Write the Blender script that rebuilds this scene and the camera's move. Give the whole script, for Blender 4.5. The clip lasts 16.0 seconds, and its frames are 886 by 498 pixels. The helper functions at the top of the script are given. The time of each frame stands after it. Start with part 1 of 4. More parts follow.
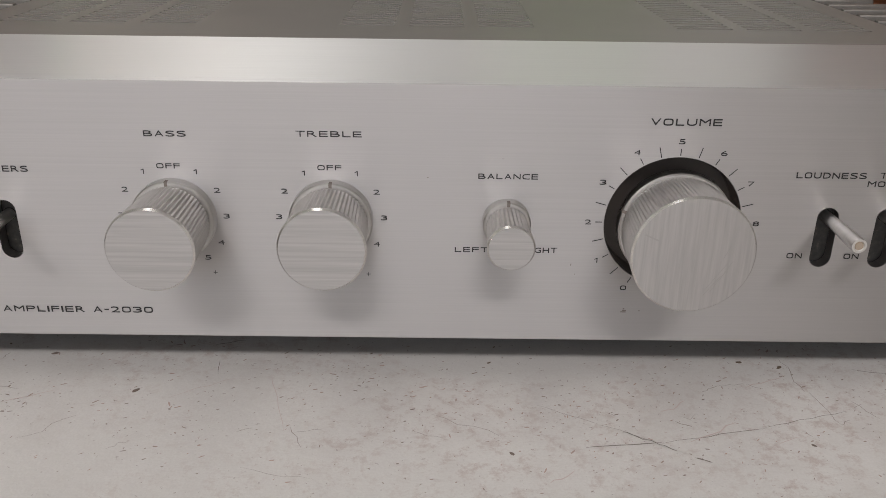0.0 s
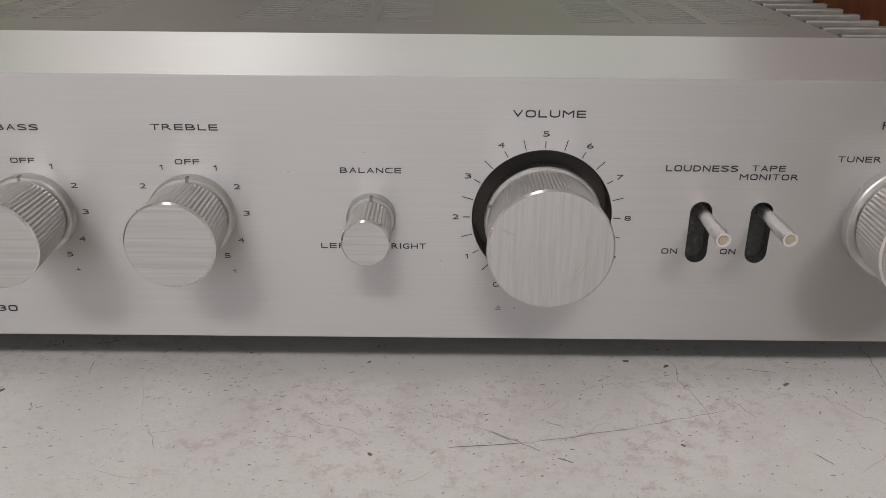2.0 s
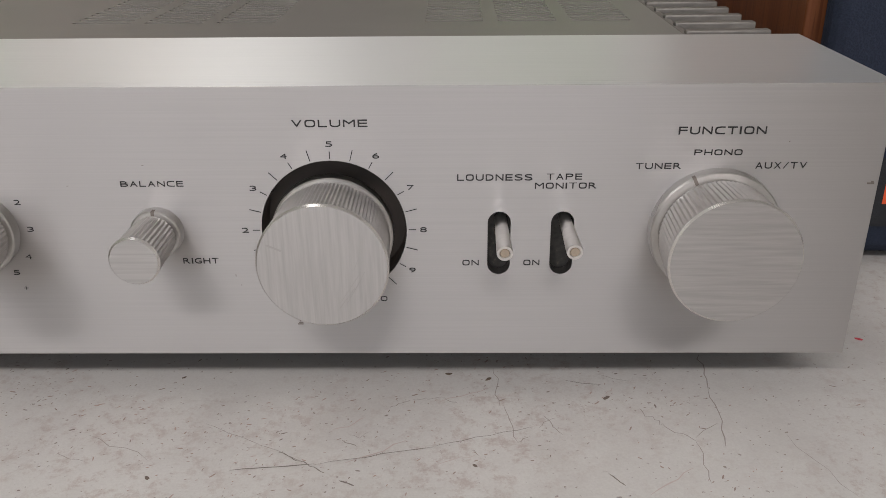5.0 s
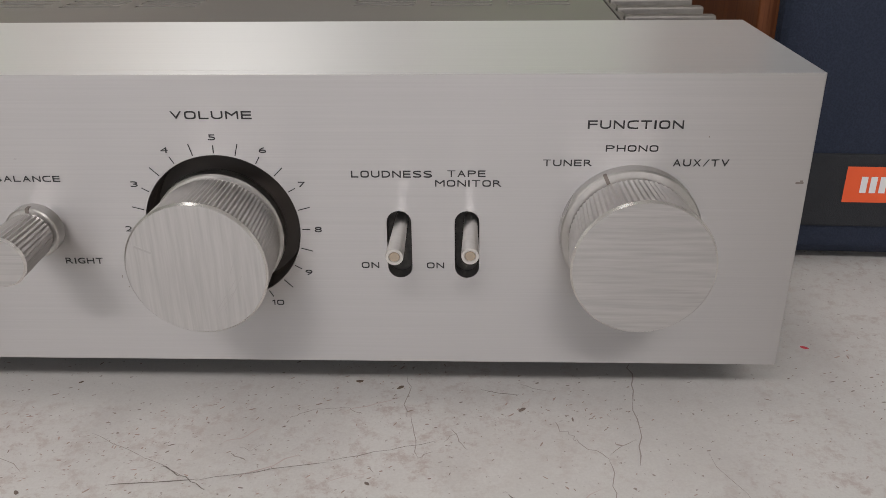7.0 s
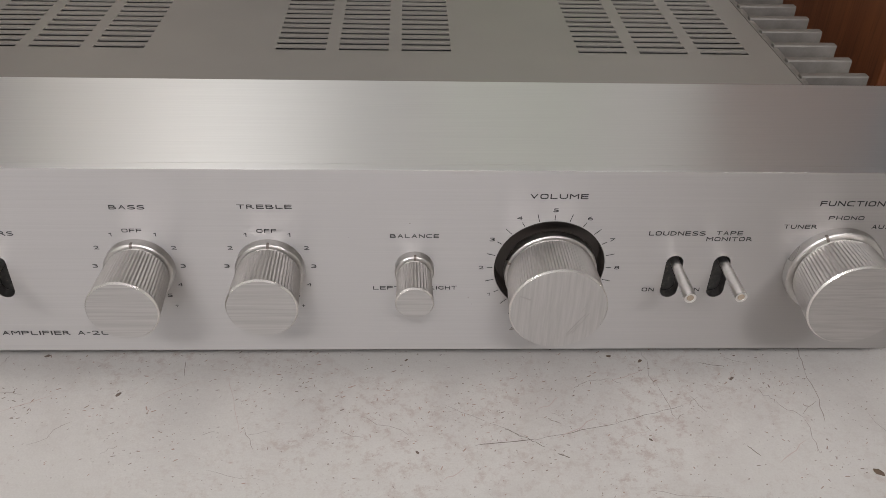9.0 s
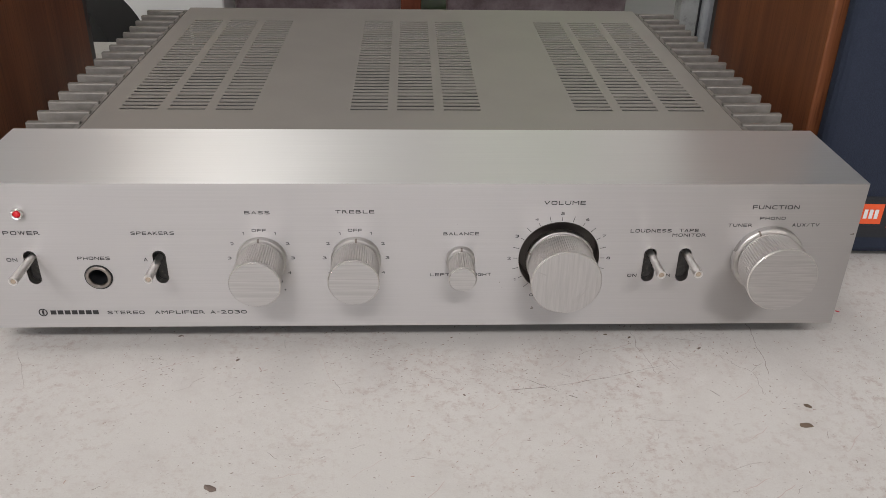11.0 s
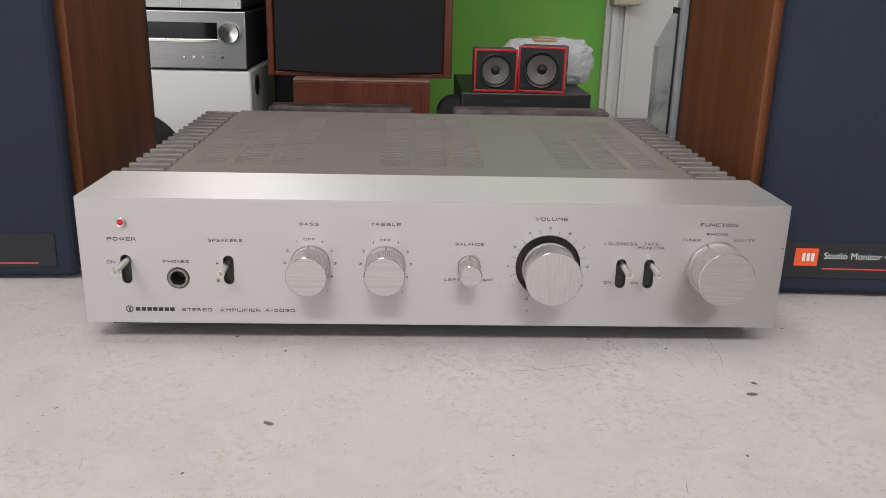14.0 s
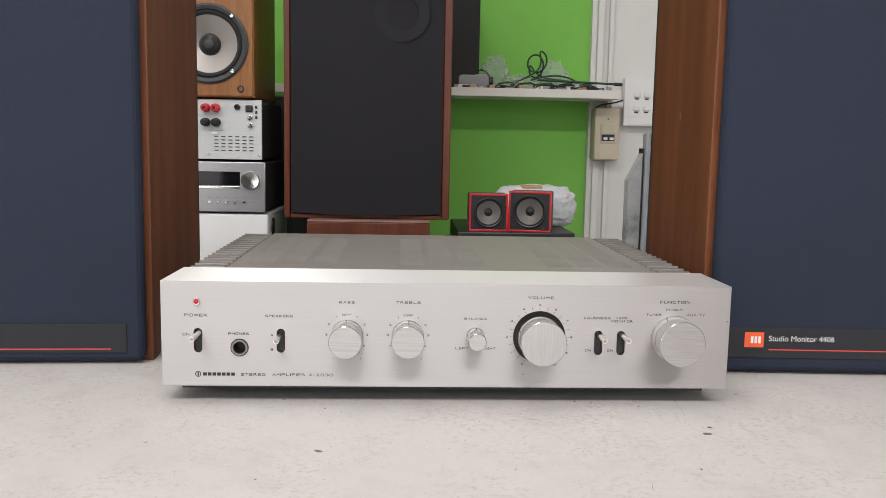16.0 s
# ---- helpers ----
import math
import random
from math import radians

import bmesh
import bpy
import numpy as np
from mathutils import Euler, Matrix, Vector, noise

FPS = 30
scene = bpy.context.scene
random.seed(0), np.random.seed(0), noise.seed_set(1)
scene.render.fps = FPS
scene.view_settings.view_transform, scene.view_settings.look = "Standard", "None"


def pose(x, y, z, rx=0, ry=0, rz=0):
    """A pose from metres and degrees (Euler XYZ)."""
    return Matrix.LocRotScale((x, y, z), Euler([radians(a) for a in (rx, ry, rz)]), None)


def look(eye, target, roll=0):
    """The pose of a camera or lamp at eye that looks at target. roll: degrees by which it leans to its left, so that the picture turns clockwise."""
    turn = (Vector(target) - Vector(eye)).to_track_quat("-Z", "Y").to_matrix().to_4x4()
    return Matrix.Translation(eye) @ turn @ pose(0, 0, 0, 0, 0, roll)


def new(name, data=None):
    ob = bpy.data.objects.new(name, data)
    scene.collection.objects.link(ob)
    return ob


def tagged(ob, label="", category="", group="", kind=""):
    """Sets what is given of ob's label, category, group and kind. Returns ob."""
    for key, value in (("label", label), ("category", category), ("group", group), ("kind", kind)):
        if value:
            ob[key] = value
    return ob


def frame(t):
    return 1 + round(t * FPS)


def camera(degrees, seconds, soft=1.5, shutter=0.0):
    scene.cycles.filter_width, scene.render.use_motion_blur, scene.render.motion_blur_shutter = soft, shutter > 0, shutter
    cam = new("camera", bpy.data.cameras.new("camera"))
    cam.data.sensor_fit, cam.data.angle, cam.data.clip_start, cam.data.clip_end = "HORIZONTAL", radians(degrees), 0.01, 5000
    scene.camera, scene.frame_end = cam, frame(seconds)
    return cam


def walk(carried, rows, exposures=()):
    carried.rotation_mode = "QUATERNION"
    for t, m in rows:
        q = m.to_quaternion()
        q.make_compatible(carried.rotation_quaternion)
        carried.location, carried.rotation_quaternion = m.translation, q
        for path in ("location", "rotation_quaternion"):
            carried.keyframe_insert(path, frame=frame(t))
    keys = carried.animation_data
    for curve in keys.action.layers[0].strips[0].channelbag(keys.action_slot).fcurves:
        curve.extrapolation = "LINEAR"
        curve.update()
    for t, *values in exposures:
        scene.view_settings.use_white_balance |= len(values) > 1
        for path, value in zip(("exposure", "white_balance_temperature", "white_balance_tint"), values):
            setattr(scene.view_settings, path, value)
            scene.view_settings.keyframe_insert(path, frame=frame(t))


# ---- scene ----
cam = camera(54.64, 16.0, 0.62)
PATH = [
    (0, (0.00145, -0.22857, 0.14352), (0.01217, 1.60413, -0.65717), 0.790),
    (0.5, (0.01248, -0.22733, 0.14395), (0.01630, 1.60610, -0.65512), 0.612),
    (1, (0.02189, -0.22768, 0.14332), (0.02548, 1.60484, -0.65783), 0.479),
    (1.5, (0.03192, -0.22607, 0.14102), (0.03111, 1.61149, -0.64853), 0.460),
    (2, (0.04063, -0.22433, 0.13935), (0.04240, 1.61273, -0.65135), 0.542),
    (2.5, (0.05047, -0.22333, 0.14183), (0.05019, 1.61257, -0.65156), 0.368),
    (3, (0.06143, -0.22254, 0.14431), (0.05255, 1.61475, -0.64581), 0.043),
    (3.5, (0.06980, -0.22070, 0.14238), (0.05144, 1.62296, -0.63260), -0.243),
    (3.7, (0.07500, -0.22040, 0.14168), (0.05644, 1.62296, -0.63330), -0.273),
    (5.8, (0.11236, -0.20677, 0.14308), (0.07783, 1.60777, -0.70055), -0.676),
    (6, (0.11536, -0.20527, 0.14228), (0.08103, 1.60777, -0.70135), -0.646),
    (6.5, (0.12639, -0.20117, 0.13854), (0.06880, 1.61190, -0.70375), -0.599),
    (7, (0.13150, -0.19635, 0.13905), (0.06087, 1.61491, -0.70613), -0.658),
    (7.5, (0.13249, -0.18943, 0.16723), (0.05488, 1.55000, -0.81683), -0.852),
    (8, (0.10308, -0.20052, 0.19482), (0.07470, 1.46331, -0.91463), -0.321),
    (8.5, (0.06682, -0.22466, 0.20987), (0.06371, 1.42218, -0.92498), 0.229),
    (9, (0.01808, -0.24069, 0.23352), (0.10296, 1.38214, -0.93234), 1.863),
    (9.2, (0.00370, -0.24725, 0.24107), (0.11425, 1.37324, -0.92589), 2.240),
    (11.3, (-0.00718, -0.37142, 0.25722), (0.06715, 1.39085, -0.68558), 1.097),
    (11.5, (-0.01272, -0.37815, 0.25691), (0.05953, 1.39227, -0.67065), 1.222),
    (12, (-0.01325, -0.39541, 0.24726), (0.05263, 1.40748, -0.61601), 1.487),
    (12.5, (-0.01085, -0.41799, 0.23708), (0.05706, 1.42181, -0.54428), 1.487),
    (13, (-0.01359, -0.44386, 0.22667), (0.05863, 1.42373, -0.48527), 1.571),
    (13.5, (-0.01499, -0.46796, 0.21874), (0.05758, 1.41896, -0.44026), 1.442),
    (14, (-0.01459, -0.48565, 0.21955), (0.06187, 1.41645, -0.39377), 1.381),
    (14.5, (-0.01695, -0.50401, 0.22159), (0.06688, 1.41644, -0.33055), 1.379),
    (15, (-0.01709, -0.54194, 0.21769), (0.06808, 1.40100, -0.24893), 1.194),
    (15.5, (-0.02465, -0.58546, 0.20134), (0.06166, 1.38509, -0.12954), 1.230),
    (16, (-0.03373, -0.62075, 0.19541), (0.05979, 1.36159, -0.05278), 1.099),
]
EXPOSURES = [(0, -0.16), (3.5, -0.17), (7, -0.18), (8, -0.20), (9.2, -0.06), (11.5, 0.09), (12.5, 0.16), (13.5, 0.17), (14.5, 0.20), (15, 0.28), (16, 0.50)]
walk(cam, [(t, look(eye, target, roll)) for t, eye, target, roll in PATH], EXPOSURES)

# ---- world and light ----
world = bpy.data.worlds.new("world")
scene.world = world
world.use_nodes = True
wn = world.node_tree
sky = wn.nodes.new("ShaderNodeTexSky")
sky.sky_type, sky.sun_disc = "NISHITA", False
sky.sun_elevation, sky.sun_rotation = radians(50), radians(200)
wn.nodes["Background"].inputs["Strength"].default_value = 0.07
wn.links.new(sky.outputs[0], wn.nodes["Background"].inputs[0])


def area(name, m, sx, sy, watts, colour):
    la = bpy.data.lights.new(name, "AREA")
    la.shape, la.size, la.size_y, la.energy, la.color = "RECTANGLE", sx, sy, watts, colour
    ob = new(name, la)
    ob.matrix_world = m
    return ob


# added daylight fill behind the camera; two fluorescent fittings under the ceiling, both unseen
area("added_front_fill", look((-0.7, -3.3, 0.75), (-0.4, 0, 0.35)), 3.4, 2.2, 23, (1.0, 0.962, 0.962))
area("ceiling_fitting", look((-0.47, 0.22, 2.02), (-0.47, 0.22, 0)), 0.38, 1.3, 6.0, (1.0, 0.975, 0.96))
area("ceiling_fitting", look((-0.5, -2.0, 2.04), (-0.5, -1.9, 0)), 4.0, 0.35, 74, (1.0, 0.96, 0.958))


# ---- materials ----
def material(name, colour, rough=0.5, metal=0.0):
    m = bpy.data.materials.new(name)
    m.use_nodes = True
    b = m.node_tree.nodes["Principled BSDF"]
    b.inputs["Base Color"].default_value = (*colour, 1)
    b.inputs["Roughness"].default_value = rough
    b.inputs["Metallic"].default_value = metal
    return m, m.node_tree, b


def coords(nt, scale, rot=(0, 0, 0)):
    tc, mp = nt.nodes.new("ShaderNodeTexCoord"), nt.nodes.new("ShaderNodeMapping")
    mp.inputs["Scale"].default_value = scale
    mp.inputs["Rotation"].default_value = [radians(a) for a in rot]
    nt.links.new(tc.outputs["Object"], mp.inputs["Vector"])
    return mp.outputs["Vector"]


def noise_tex(nt, vec, scale=1.0, detail=4.0, rough=0.55):
    n = nt.nodes.new("ShaderNodeTexNoise")
    n.inputs["Scale"].default_value, n.inputs["Detail"].default_value, n.inputs["Roughness"].default_value = scale, detail, rough
    nt.links.new(vec, n.inputs["Vector"])
    return n.outputs["Fac"]


def ramp(nt, fac, stops):
    r = nt.nodes.new("ShaderNodeValToRGB")
    e = r.color_ramp.elements
    while len(e) < len(stops):
        e.new(0.5)
    for k, (p, c) in enumerate(stops):
        e[k].position = p
        e[k].color = (*c, 1) if len(c) == 3 else c
    nt.links.new(fac, r.inputs["Fac"])
    return r.outputs["Color"]


def mix(nt, fac, a, b, mode="MIX"):
    n = nt.nodes.new("ShaderNodeMix")
    n.data_type, n.blend_type = "RGBA", mode
    for key, v in (("Factor", fac), ("A", a), ("B", b)):
        s = [i for i in n.inputs if i.name == key and i.type == ("VALUE" if key == "Factor" else "RGBA")][0]
        if isinstance(v, (int, float)):
            s.default_value = v
        elif isinstance(v, tuple):
            s.default_value = (*v, 1)
        else:
            nt.links.new(v, s)
    return [o for o in n.outputs if o.type == "RGBA"][0]


def bump(nt, b, height, strength, distance):
    n = nt.nodes.new("ShaderNodeBump")
    n.inputs["Strength"].default_value, n.inputs["Distance"].default_value = strength, distance
    nt.links.new(height, n.inputs["Height"])
    nt.links.new(n.outputs["Normal"], b.inputs["Normal"])


def brushed(name, colour, rough, stretch, depth=0.00004, rot=(0, 0, 0), smudge=0.05, strength=0.25, spread=None, line=0.93, aniso=0.8):
    """Brushed metal: fine scratches stretched along one axis, and faint smudges."""
    m, nt, b = material(name, colour, rough, 1.0)
    fine = noise_tex(nt, coords(nt, stretch, rot), 1.0, 3.0, 0.6)
    big = noise_tex(nt, coords(nt, (9, 9, 14)), 1.0, 3.0)
    dark = tuple(c * line for c in colour)
    col = mix(nt, ramp(nt, fine, [(0.30, (0, 0, 0)), (0.70, (1, 1, 1))]), dark, tuple(min(1, c * 1.03) for c in colour))
    col = mix(nt, ramp(nt, big, [(0.35, (0, 0, 0)), (0.7, (smudge * 4,) * 3)]), col, tuple(c * 0.86 for c in colour))
    nt.links.new(col, b.inputs["Base Color"])
    mr = nt.nodes.new("ShaderNodeMapRange")
    mr.inputs["To Min"].default_value, mr.inputs["To Max"].default_value = rough - smudge, rough + smudge
    nt.links.new(big, mr.inputs["Value"])
    nt.links.new(mr.outputs[0], b.inputs["Roughness"])
    bump(nt, b, fine, strength, depth)
    if spread:
        # the scratches spread reflections across the brushing
        tan = nt.nodes.new("ShaderNodeCombineXYZ")
        for k in range(3):
            tan.inputs[k].default_value = spread[k]
        nt.links.new(tan.outputs[0], b.inputs["Tangent"])
        b.inputs["Anisotropic"].default_value = aniso
    return m


# same metal twice: front colour dimmed, top colour lightened for the light there
ALU = brushed("brushed_aluminium_dimmed", (0.475, 0.456, 0.449), 0.43, (14, 500, 2600), spread=(0, 0, 1), strength=0.045, line=0.965, aniso=0.95, smudge=0.05)
ALU_TOP_LIT = brushed("brushed_aluminium_top_lit", (0.84, 0.832, 0.815), 0.40, (12, 2400, 500), smudge=0.03, strength=0.06, line=0.965, aniso=0.9, spread=(0, 1, 0))
ALU_CAP = brushed("turned_cap_aluminium", (0.52, 0.50, 0.49), 0.38, (22, 60, 1250), spread=(0, 0, 1), line=0.78)
ALU_CAP_V = brushed("scratched_cap_aluminium", (0.52, 0.50, 0.49), 0.38, (1300, 60, 60), rot=(0, 20, 0), spread=(0, 0, 1), line=0.85)
ALU_CAP_F = brushed("slant_brushed_cap_aluminium", (0.52, 0.50, 0.49), 0.38, (60, 60, 1300), rot=(0, -28, 0), spread=(0, 0, 1), line=0.82)
GUNMETAL = brushed("dull_socket_metal", (0.34, 0.31, 0.285), 0.3, (300, 300, 300))
ALU_GRIP = brushed("knurled_aluminium", (0.62, 0.597, 0.578), 0.42, (900, 300, 900), smudge=0.04)
CHROME = brushed("polished_metal", (0.85, 0.84, 0.82), 0.16, (400, 400, 400), smudge=0.04)
FIN_METAL, nt, b = material("oxidised_fin_metal", (0.24, 0.225, 0.205), 0.55, 0.55)
v = coords(nt, (1, 1, 1))
nt.links.new(mix(nt, noise_tex(nt, v, 90, 6, 0.7), (0.13, 0.118, 0.106), (0.40, 0.375, 0.345)), b.inputs["Base Color"])
bump(nt, b, noise_tex(nt, v, 700, 3), 0.2, 0.0002)
SKIRT = brushed("turned_skirt_metal", (0.52, 0.505, 0.49), 0.28, (500, 500, 500), smudge=0.05)
LEVER = brushed("satin_lever_metal", (0.80, 0.78, 0.76), 0.33, (300, 900, 300), smudge=0.05)
RIM = brushed("bright_turned_rim", (0.86, 0.84, 0.82), 0.22, (300, 300, 300), smudge=0.03)
SILVER = brushed("silver_fascia", (0.46, 0.46, 0.475), 0.36, (8, 100, 900))

DARK, nt, b = material("dark_recess", (0.035, 0.032, 0.03), 0.6)
nt.links.new(ramp(nt, noise_tex(nt, coords(nt, (700, 700, 700)), 1, 4), [(0.35, (0.014, 0.013, 0.012)), (0.62, (0.03, 0.027, 0.024)), (0.75, (0.09, 0.075, 0.055))]), b.inputs["Base Color"])

DUSTY, nt, b = material("dusty_recess", (0.06, 0.055, 0.05), 0.42)
v = coords(nt, (1, 1, 1))
nt.links.new(mix(nt, ramp(nt, noise_tex(nt, v, 260, 6, 0.7), [(0.50, (0, 0, 0)), (0.72, (1, 1, 1))]), (0.075, 0.062, 0.054), (0.19, 0.155, 0.125)), b.inputs["Base Color"])

WELL = material("dull_dark_well", (0.085, 0.071, 0.062), 0.5)[0]
BRASSY = material("dull_brass", (0.46, 0.38, 0.30), 0.45, 0.7)[0]
INK = material("black_print", (0.018, 0.017, 0.018), 0.55)[0]
BLACK = material("black_plastic", (0.018, 0.018, 0.02), 0.4)[0]
RUBBER = material("black_rubber", (0.02, 0.02, 0.02), 0.8)[0]

COVER, nt, b = material("painted_cover", (0.36, 0.34, 0.31), 0.45, 0.3)
v = coords(nt, (1, 1, 1))
nt.links.new(mix(nt, noise_tex(nt, v, 26, 5), (0.28, 0.262, 0.24), (0.335, 0.313, 0.287)), b.inputs["Base Color"])
bump(nt, b, noise_tex(nt, v, 1800, 2), 0.12, 0.0002)

LED_RED, nt, b = material("led_red", (0.55, 0.012, 0.02), 0.25)
b.inputs["Emission Color"].default_value = (1.0, 0.03, 0.05, 1)
b.inputs["Emission Strength"].default_value = 0.05


def wood_mat(name, dark, light, scale=1.0, rough=0.38, ring=(38, 38, 2.2)):
    m, nt, b = material(name, light, rough)
    v = coords(nt, tuple(r * scale for r in ring))
    warp = noise_tex(nt, v, 1.0, 5, 0.6)
    streak = noise_tex(nt, coords(nt, tuple(r * scale * 7 for r in ring)), 1.0, 4, 0.7)
    pores = noise_tex(nt, coords(nt, (900 * scale, 900 * scale, 30 * scale)), 1.0, 2)
    c = ramp(nt, warp, [(0.30, dark), (0.5, tuple((a + q) / 2 for a, q in zip(dark, light))), (0.68, light)])
    c = mix(nt, ramp(nt, streak, [(0.42, (0, 0, 0)), (0.75, (0.4, 0.4, 0.4))]), c, tuple(q * 0.62 for q in dark))
    c = mix(nt, ramp(nt, pores, [(0.56, (0, 0, 0)), (0.66, (0.5, 0.5, 0.5))]), c, tuple(q * 0.45 for q in dark))
    nt.links.new(c, b.inputs["Base Color"])
    b.inputs["Specular IOR Level"].default_value = 0.3
    bump(nt, b, pores, 0.12, 0.0004)
    return m


WALNUT = wood_mat("walnut_veneer", (0.125, 0.038, 0.015), (0.215, 0.074, 0.028), rough=0.5)
CHERRY = wood_mat("dark_cherry_veneer", (0.10, 0.026, 0.014), (0.17, 0.050, 0.025))
HONEY = wood_mat("honey_veneer", (0.25, 0.10, 0.032), (0.36, 0.16, 0.055))


def cloth(name, colour, cell=1500):
    m, nt, b = material(name, colour, 0.85)
    b.inputs["Specular IOR Level"].default_value = 0.25
    v = coords(nt, (1, 1, 1))
    w = nt.nodes.new("ShaderNodeTexVoronoi")
    w.inputs["Scale"].default_value = cell
    nt.links.new(v, w.inputs["Vector"])
    big = noise_tex(nt, v, 14, 4)
    c = mix(nt, big, tuple(q * 0.8 for q in colour), tuple(q * 1.2 for q in colour))
    nt.links.new(mix(nt, w.outputs["Distance"], c, tuple(q * 1.5 for q in colour)), b.inputs["Base Color"])
    bump(nt, b, w.outputs["Distance"], 0.3, 0.0006)
    return m


NAVY = cloth("navy_grille_cloth", (0.017, 0.022, 0.037))
CHAR_RING = cloth("charcoal_cloth_over_driver", (0.0185, 0.018, 0.0205), 1100)
CHAR = cloth("charcoal_grille_cloth", (0.0155, 0.015, 0.0175), 1100)
BAND = cloth("black_badge_band", (0.022, 0.023, 0.026), 2600)

DESK, nt, b = material("scuffed_desk_paint", (0.62, 0.60, 0.57), 0.62)
v = coords(nt, (1, 1, 1))
c = mix(nt, noise_tex(nt, v, 6, 6, 0.65), (0.56, 0.535, 0.51), (0.68, 0.66, 0.635))
c = mix(nt, ramp(nt, noise_tex(nt, v, 22, 6, 0.75), [(0.48, (0, 0, 0)), (0.70, (0.4, 0.4, 0.4))]), c, (0.47, 0.43, 0.405))
# worn reddish-brown rubbings, in patches
patch = ramp(nt, noise_tex(nt, v, 13, 5, 0.65), [(0.42, (0.08, 0.08, 0.08)), (0.62, (1, 1, 1))])
rub = ramp(nt, noise_tex(nt, v, 190, 7, 0.8), [(0.50, (0, 0, 0)), (0.62, (0.6, 0.6, 0.6))])
c = mix(nt, mix(nt, 1.0, patch, rub, "MULTIPLY"), c, (0.405, 0.305, 0.275))
streaks = ramp(nt, noise_tex(nt, coords(nt, (40, 300, 1), (0, 0, 34)), 1, 6, 0.75), [(0.60, (0, 0, 0)), (0.72, (0.35, 0.35, 0.35))])
c = mix(nt, mix(nt, 1.0, patch, streaks, "MULTIPLY"), c, (0.34, 0.27, 0.24))
streaks = ramp(nt, noise_tex(nt, coords(nt, (260, 34, 1), (0, 0, 20)), 1, 6, 0.75), [(0.66, (0, 0, 0)), (0.76, (0.3, 0.3, 0.3))])
c = mix(nt, streaks, c, (0.40, 0.34, 0.31))
c = mix(nt, ramp(nt, noise_tex(nt, v, 520, 3, 0.6), [(0.66, (0, 0, 0)), (0.71, (0.75, 0.75, 0.75))]), c, (0.20, 0.14, 0.115))
c = mix(nt, ramp(nt, noise_tex(nt, v, 1400, 2, 0.6), [(0.35, (0.16, 0.16, 0.16)), (0.65, (0, 0, 0))]), c, (0.42, 0.38, 0.36))
nt.links.new(c, b.inputs["Base Color"])
bump(nt, b, noise_tex(nt, v, 160, 6, 0.7), 0.3, 0.0006)

SPECK = material("dark_grit", (0.17, 0.13, 0.11), 0.8)[0]
GRIT, nt, b = material("fine_brown_grit", (0.24, 0.18, 0.155), 0.8)
nt.links.new(mix(nt, ramp(nt, noise_tex(nt, coords(nt, (60, 60, 1)), 1.0, 2), [(0.4, (0, 0, 0)), (0.6, (1, 1, 1))]), (0.22, 0.175, 0.155), (0.44, 0.325, 0.285)), b.inputs["Base Color"])
RUST = material("brown_grit", (0.14, 0.10, 0.07), 0.8)[0]
PINKRED = material("red_paint_fleck", (0.55, 0.06, 0.08), 0.6)[0]
SCRATCH = material("scratch_line", (0.20, 0.17, 0.15), 0.8)[0]
SMEAR = material("reddish_smear", (0.535, 0.445, 0.415), 0.65)[0]
FAINT = material("faint_scratch", (0.34, 0.30, 0.275), 0.8)[0]
CAPMARK = material("cap_scratch", (0.45, 0.43, 0.42), 0.5, 0.8)[0]


def plaster(name, colour, blotch=0.9, scale=6):
    m, nt, b = material(name, colour, 0.75)
    v = coords(nt, (1, 1, 1))
    c = mix(nt, noise_tex(nt, v, scale, 6, 0.65), tuple(q * blotch for q in colour), tuple(min(1, q * 1.04) for q in colour))
    c = mix(nt, ramp(nt, noise_tex(nt, v, 30, 5, 0.7), [(0.66, (0, 0, 0)), (0.8, (0.4, 0.4, 0.4))]), c, tuple(q * 0.7 for q in colour))
    nt.links.new(c, b.inputs["Base Color"])
    bump(nt, b, noise_tex(nt, v, 140, 4), 0.15, 0.002)
    return m


GREEN = plaster("green_wall_paint", (0.21, 0.54, 0.085))
WHITE = plaster("white_wall_paint", (0.74, 0.73, 0.70))
CEIL = plaster("ceiling_paint", (0.78, 0.77, 0.75))
FLOOR = plaster("concrete_floor", (0.30, 0.29, 0.28), 0.75)
WHITE_PL = material("white_plastic", (0.78, 0.78, 0.77), 0.35)[0]
CREAM = plaster("yellowed_plastic", (0.60, 0.53, 0.40), 0.92, 14)
WHITE_PAINT = plaster("white_shelf_paint", (0.74, 0.71, 0.66), 0.94)
PALE_EDGE = material("pale_veneer_edge", (0.30, 0.17, 0.13), 0.45)[0]
SATBODY = plaster("satellite_grey", (0.11, 0.11, 0.115), 0.85, 20)
RED = material("red_gloss_paint", (0.62, 0.025, 0.03), 0.3)[0]
DKGREY = plaster("dark_grey_casing", (0.05, 0.05, 0.052), 0.8, 20)
MIDGREY = plaster("grey_plastic", (0.30, 0.30, 0.30), 0.9, 20)
CONE, nt, b = material("paper_cone", (0.14, 0.125, 0.115), 0.4)
CONE_LT, nt, b = material("silver_cone", (0.33, 0.305, 0.285), 0.36)
b.inputs["Metallic"].default_value = 0.6
GLASSY = material("display_glass", (0.006, 0.006, 0.008), 0.08)[0]
ORANGE = material("orange_badge", (0.78, 0.10, 0.025), 0.4)[0]
WHITE_INK = material("white_print", (0.72, 0.72, 0.72), 0.5)[0]
REDLINE = material("red_line", (0.60, 0.06, 0.05), 0.45)[0]
REDPOST = material("red_binding_post", (0.60, 0.03, 0.04), 0.3)[0]
CABLE_G = material("green_cable_sheath", (0.012, 0.045, 0.022), 0.45)[0]
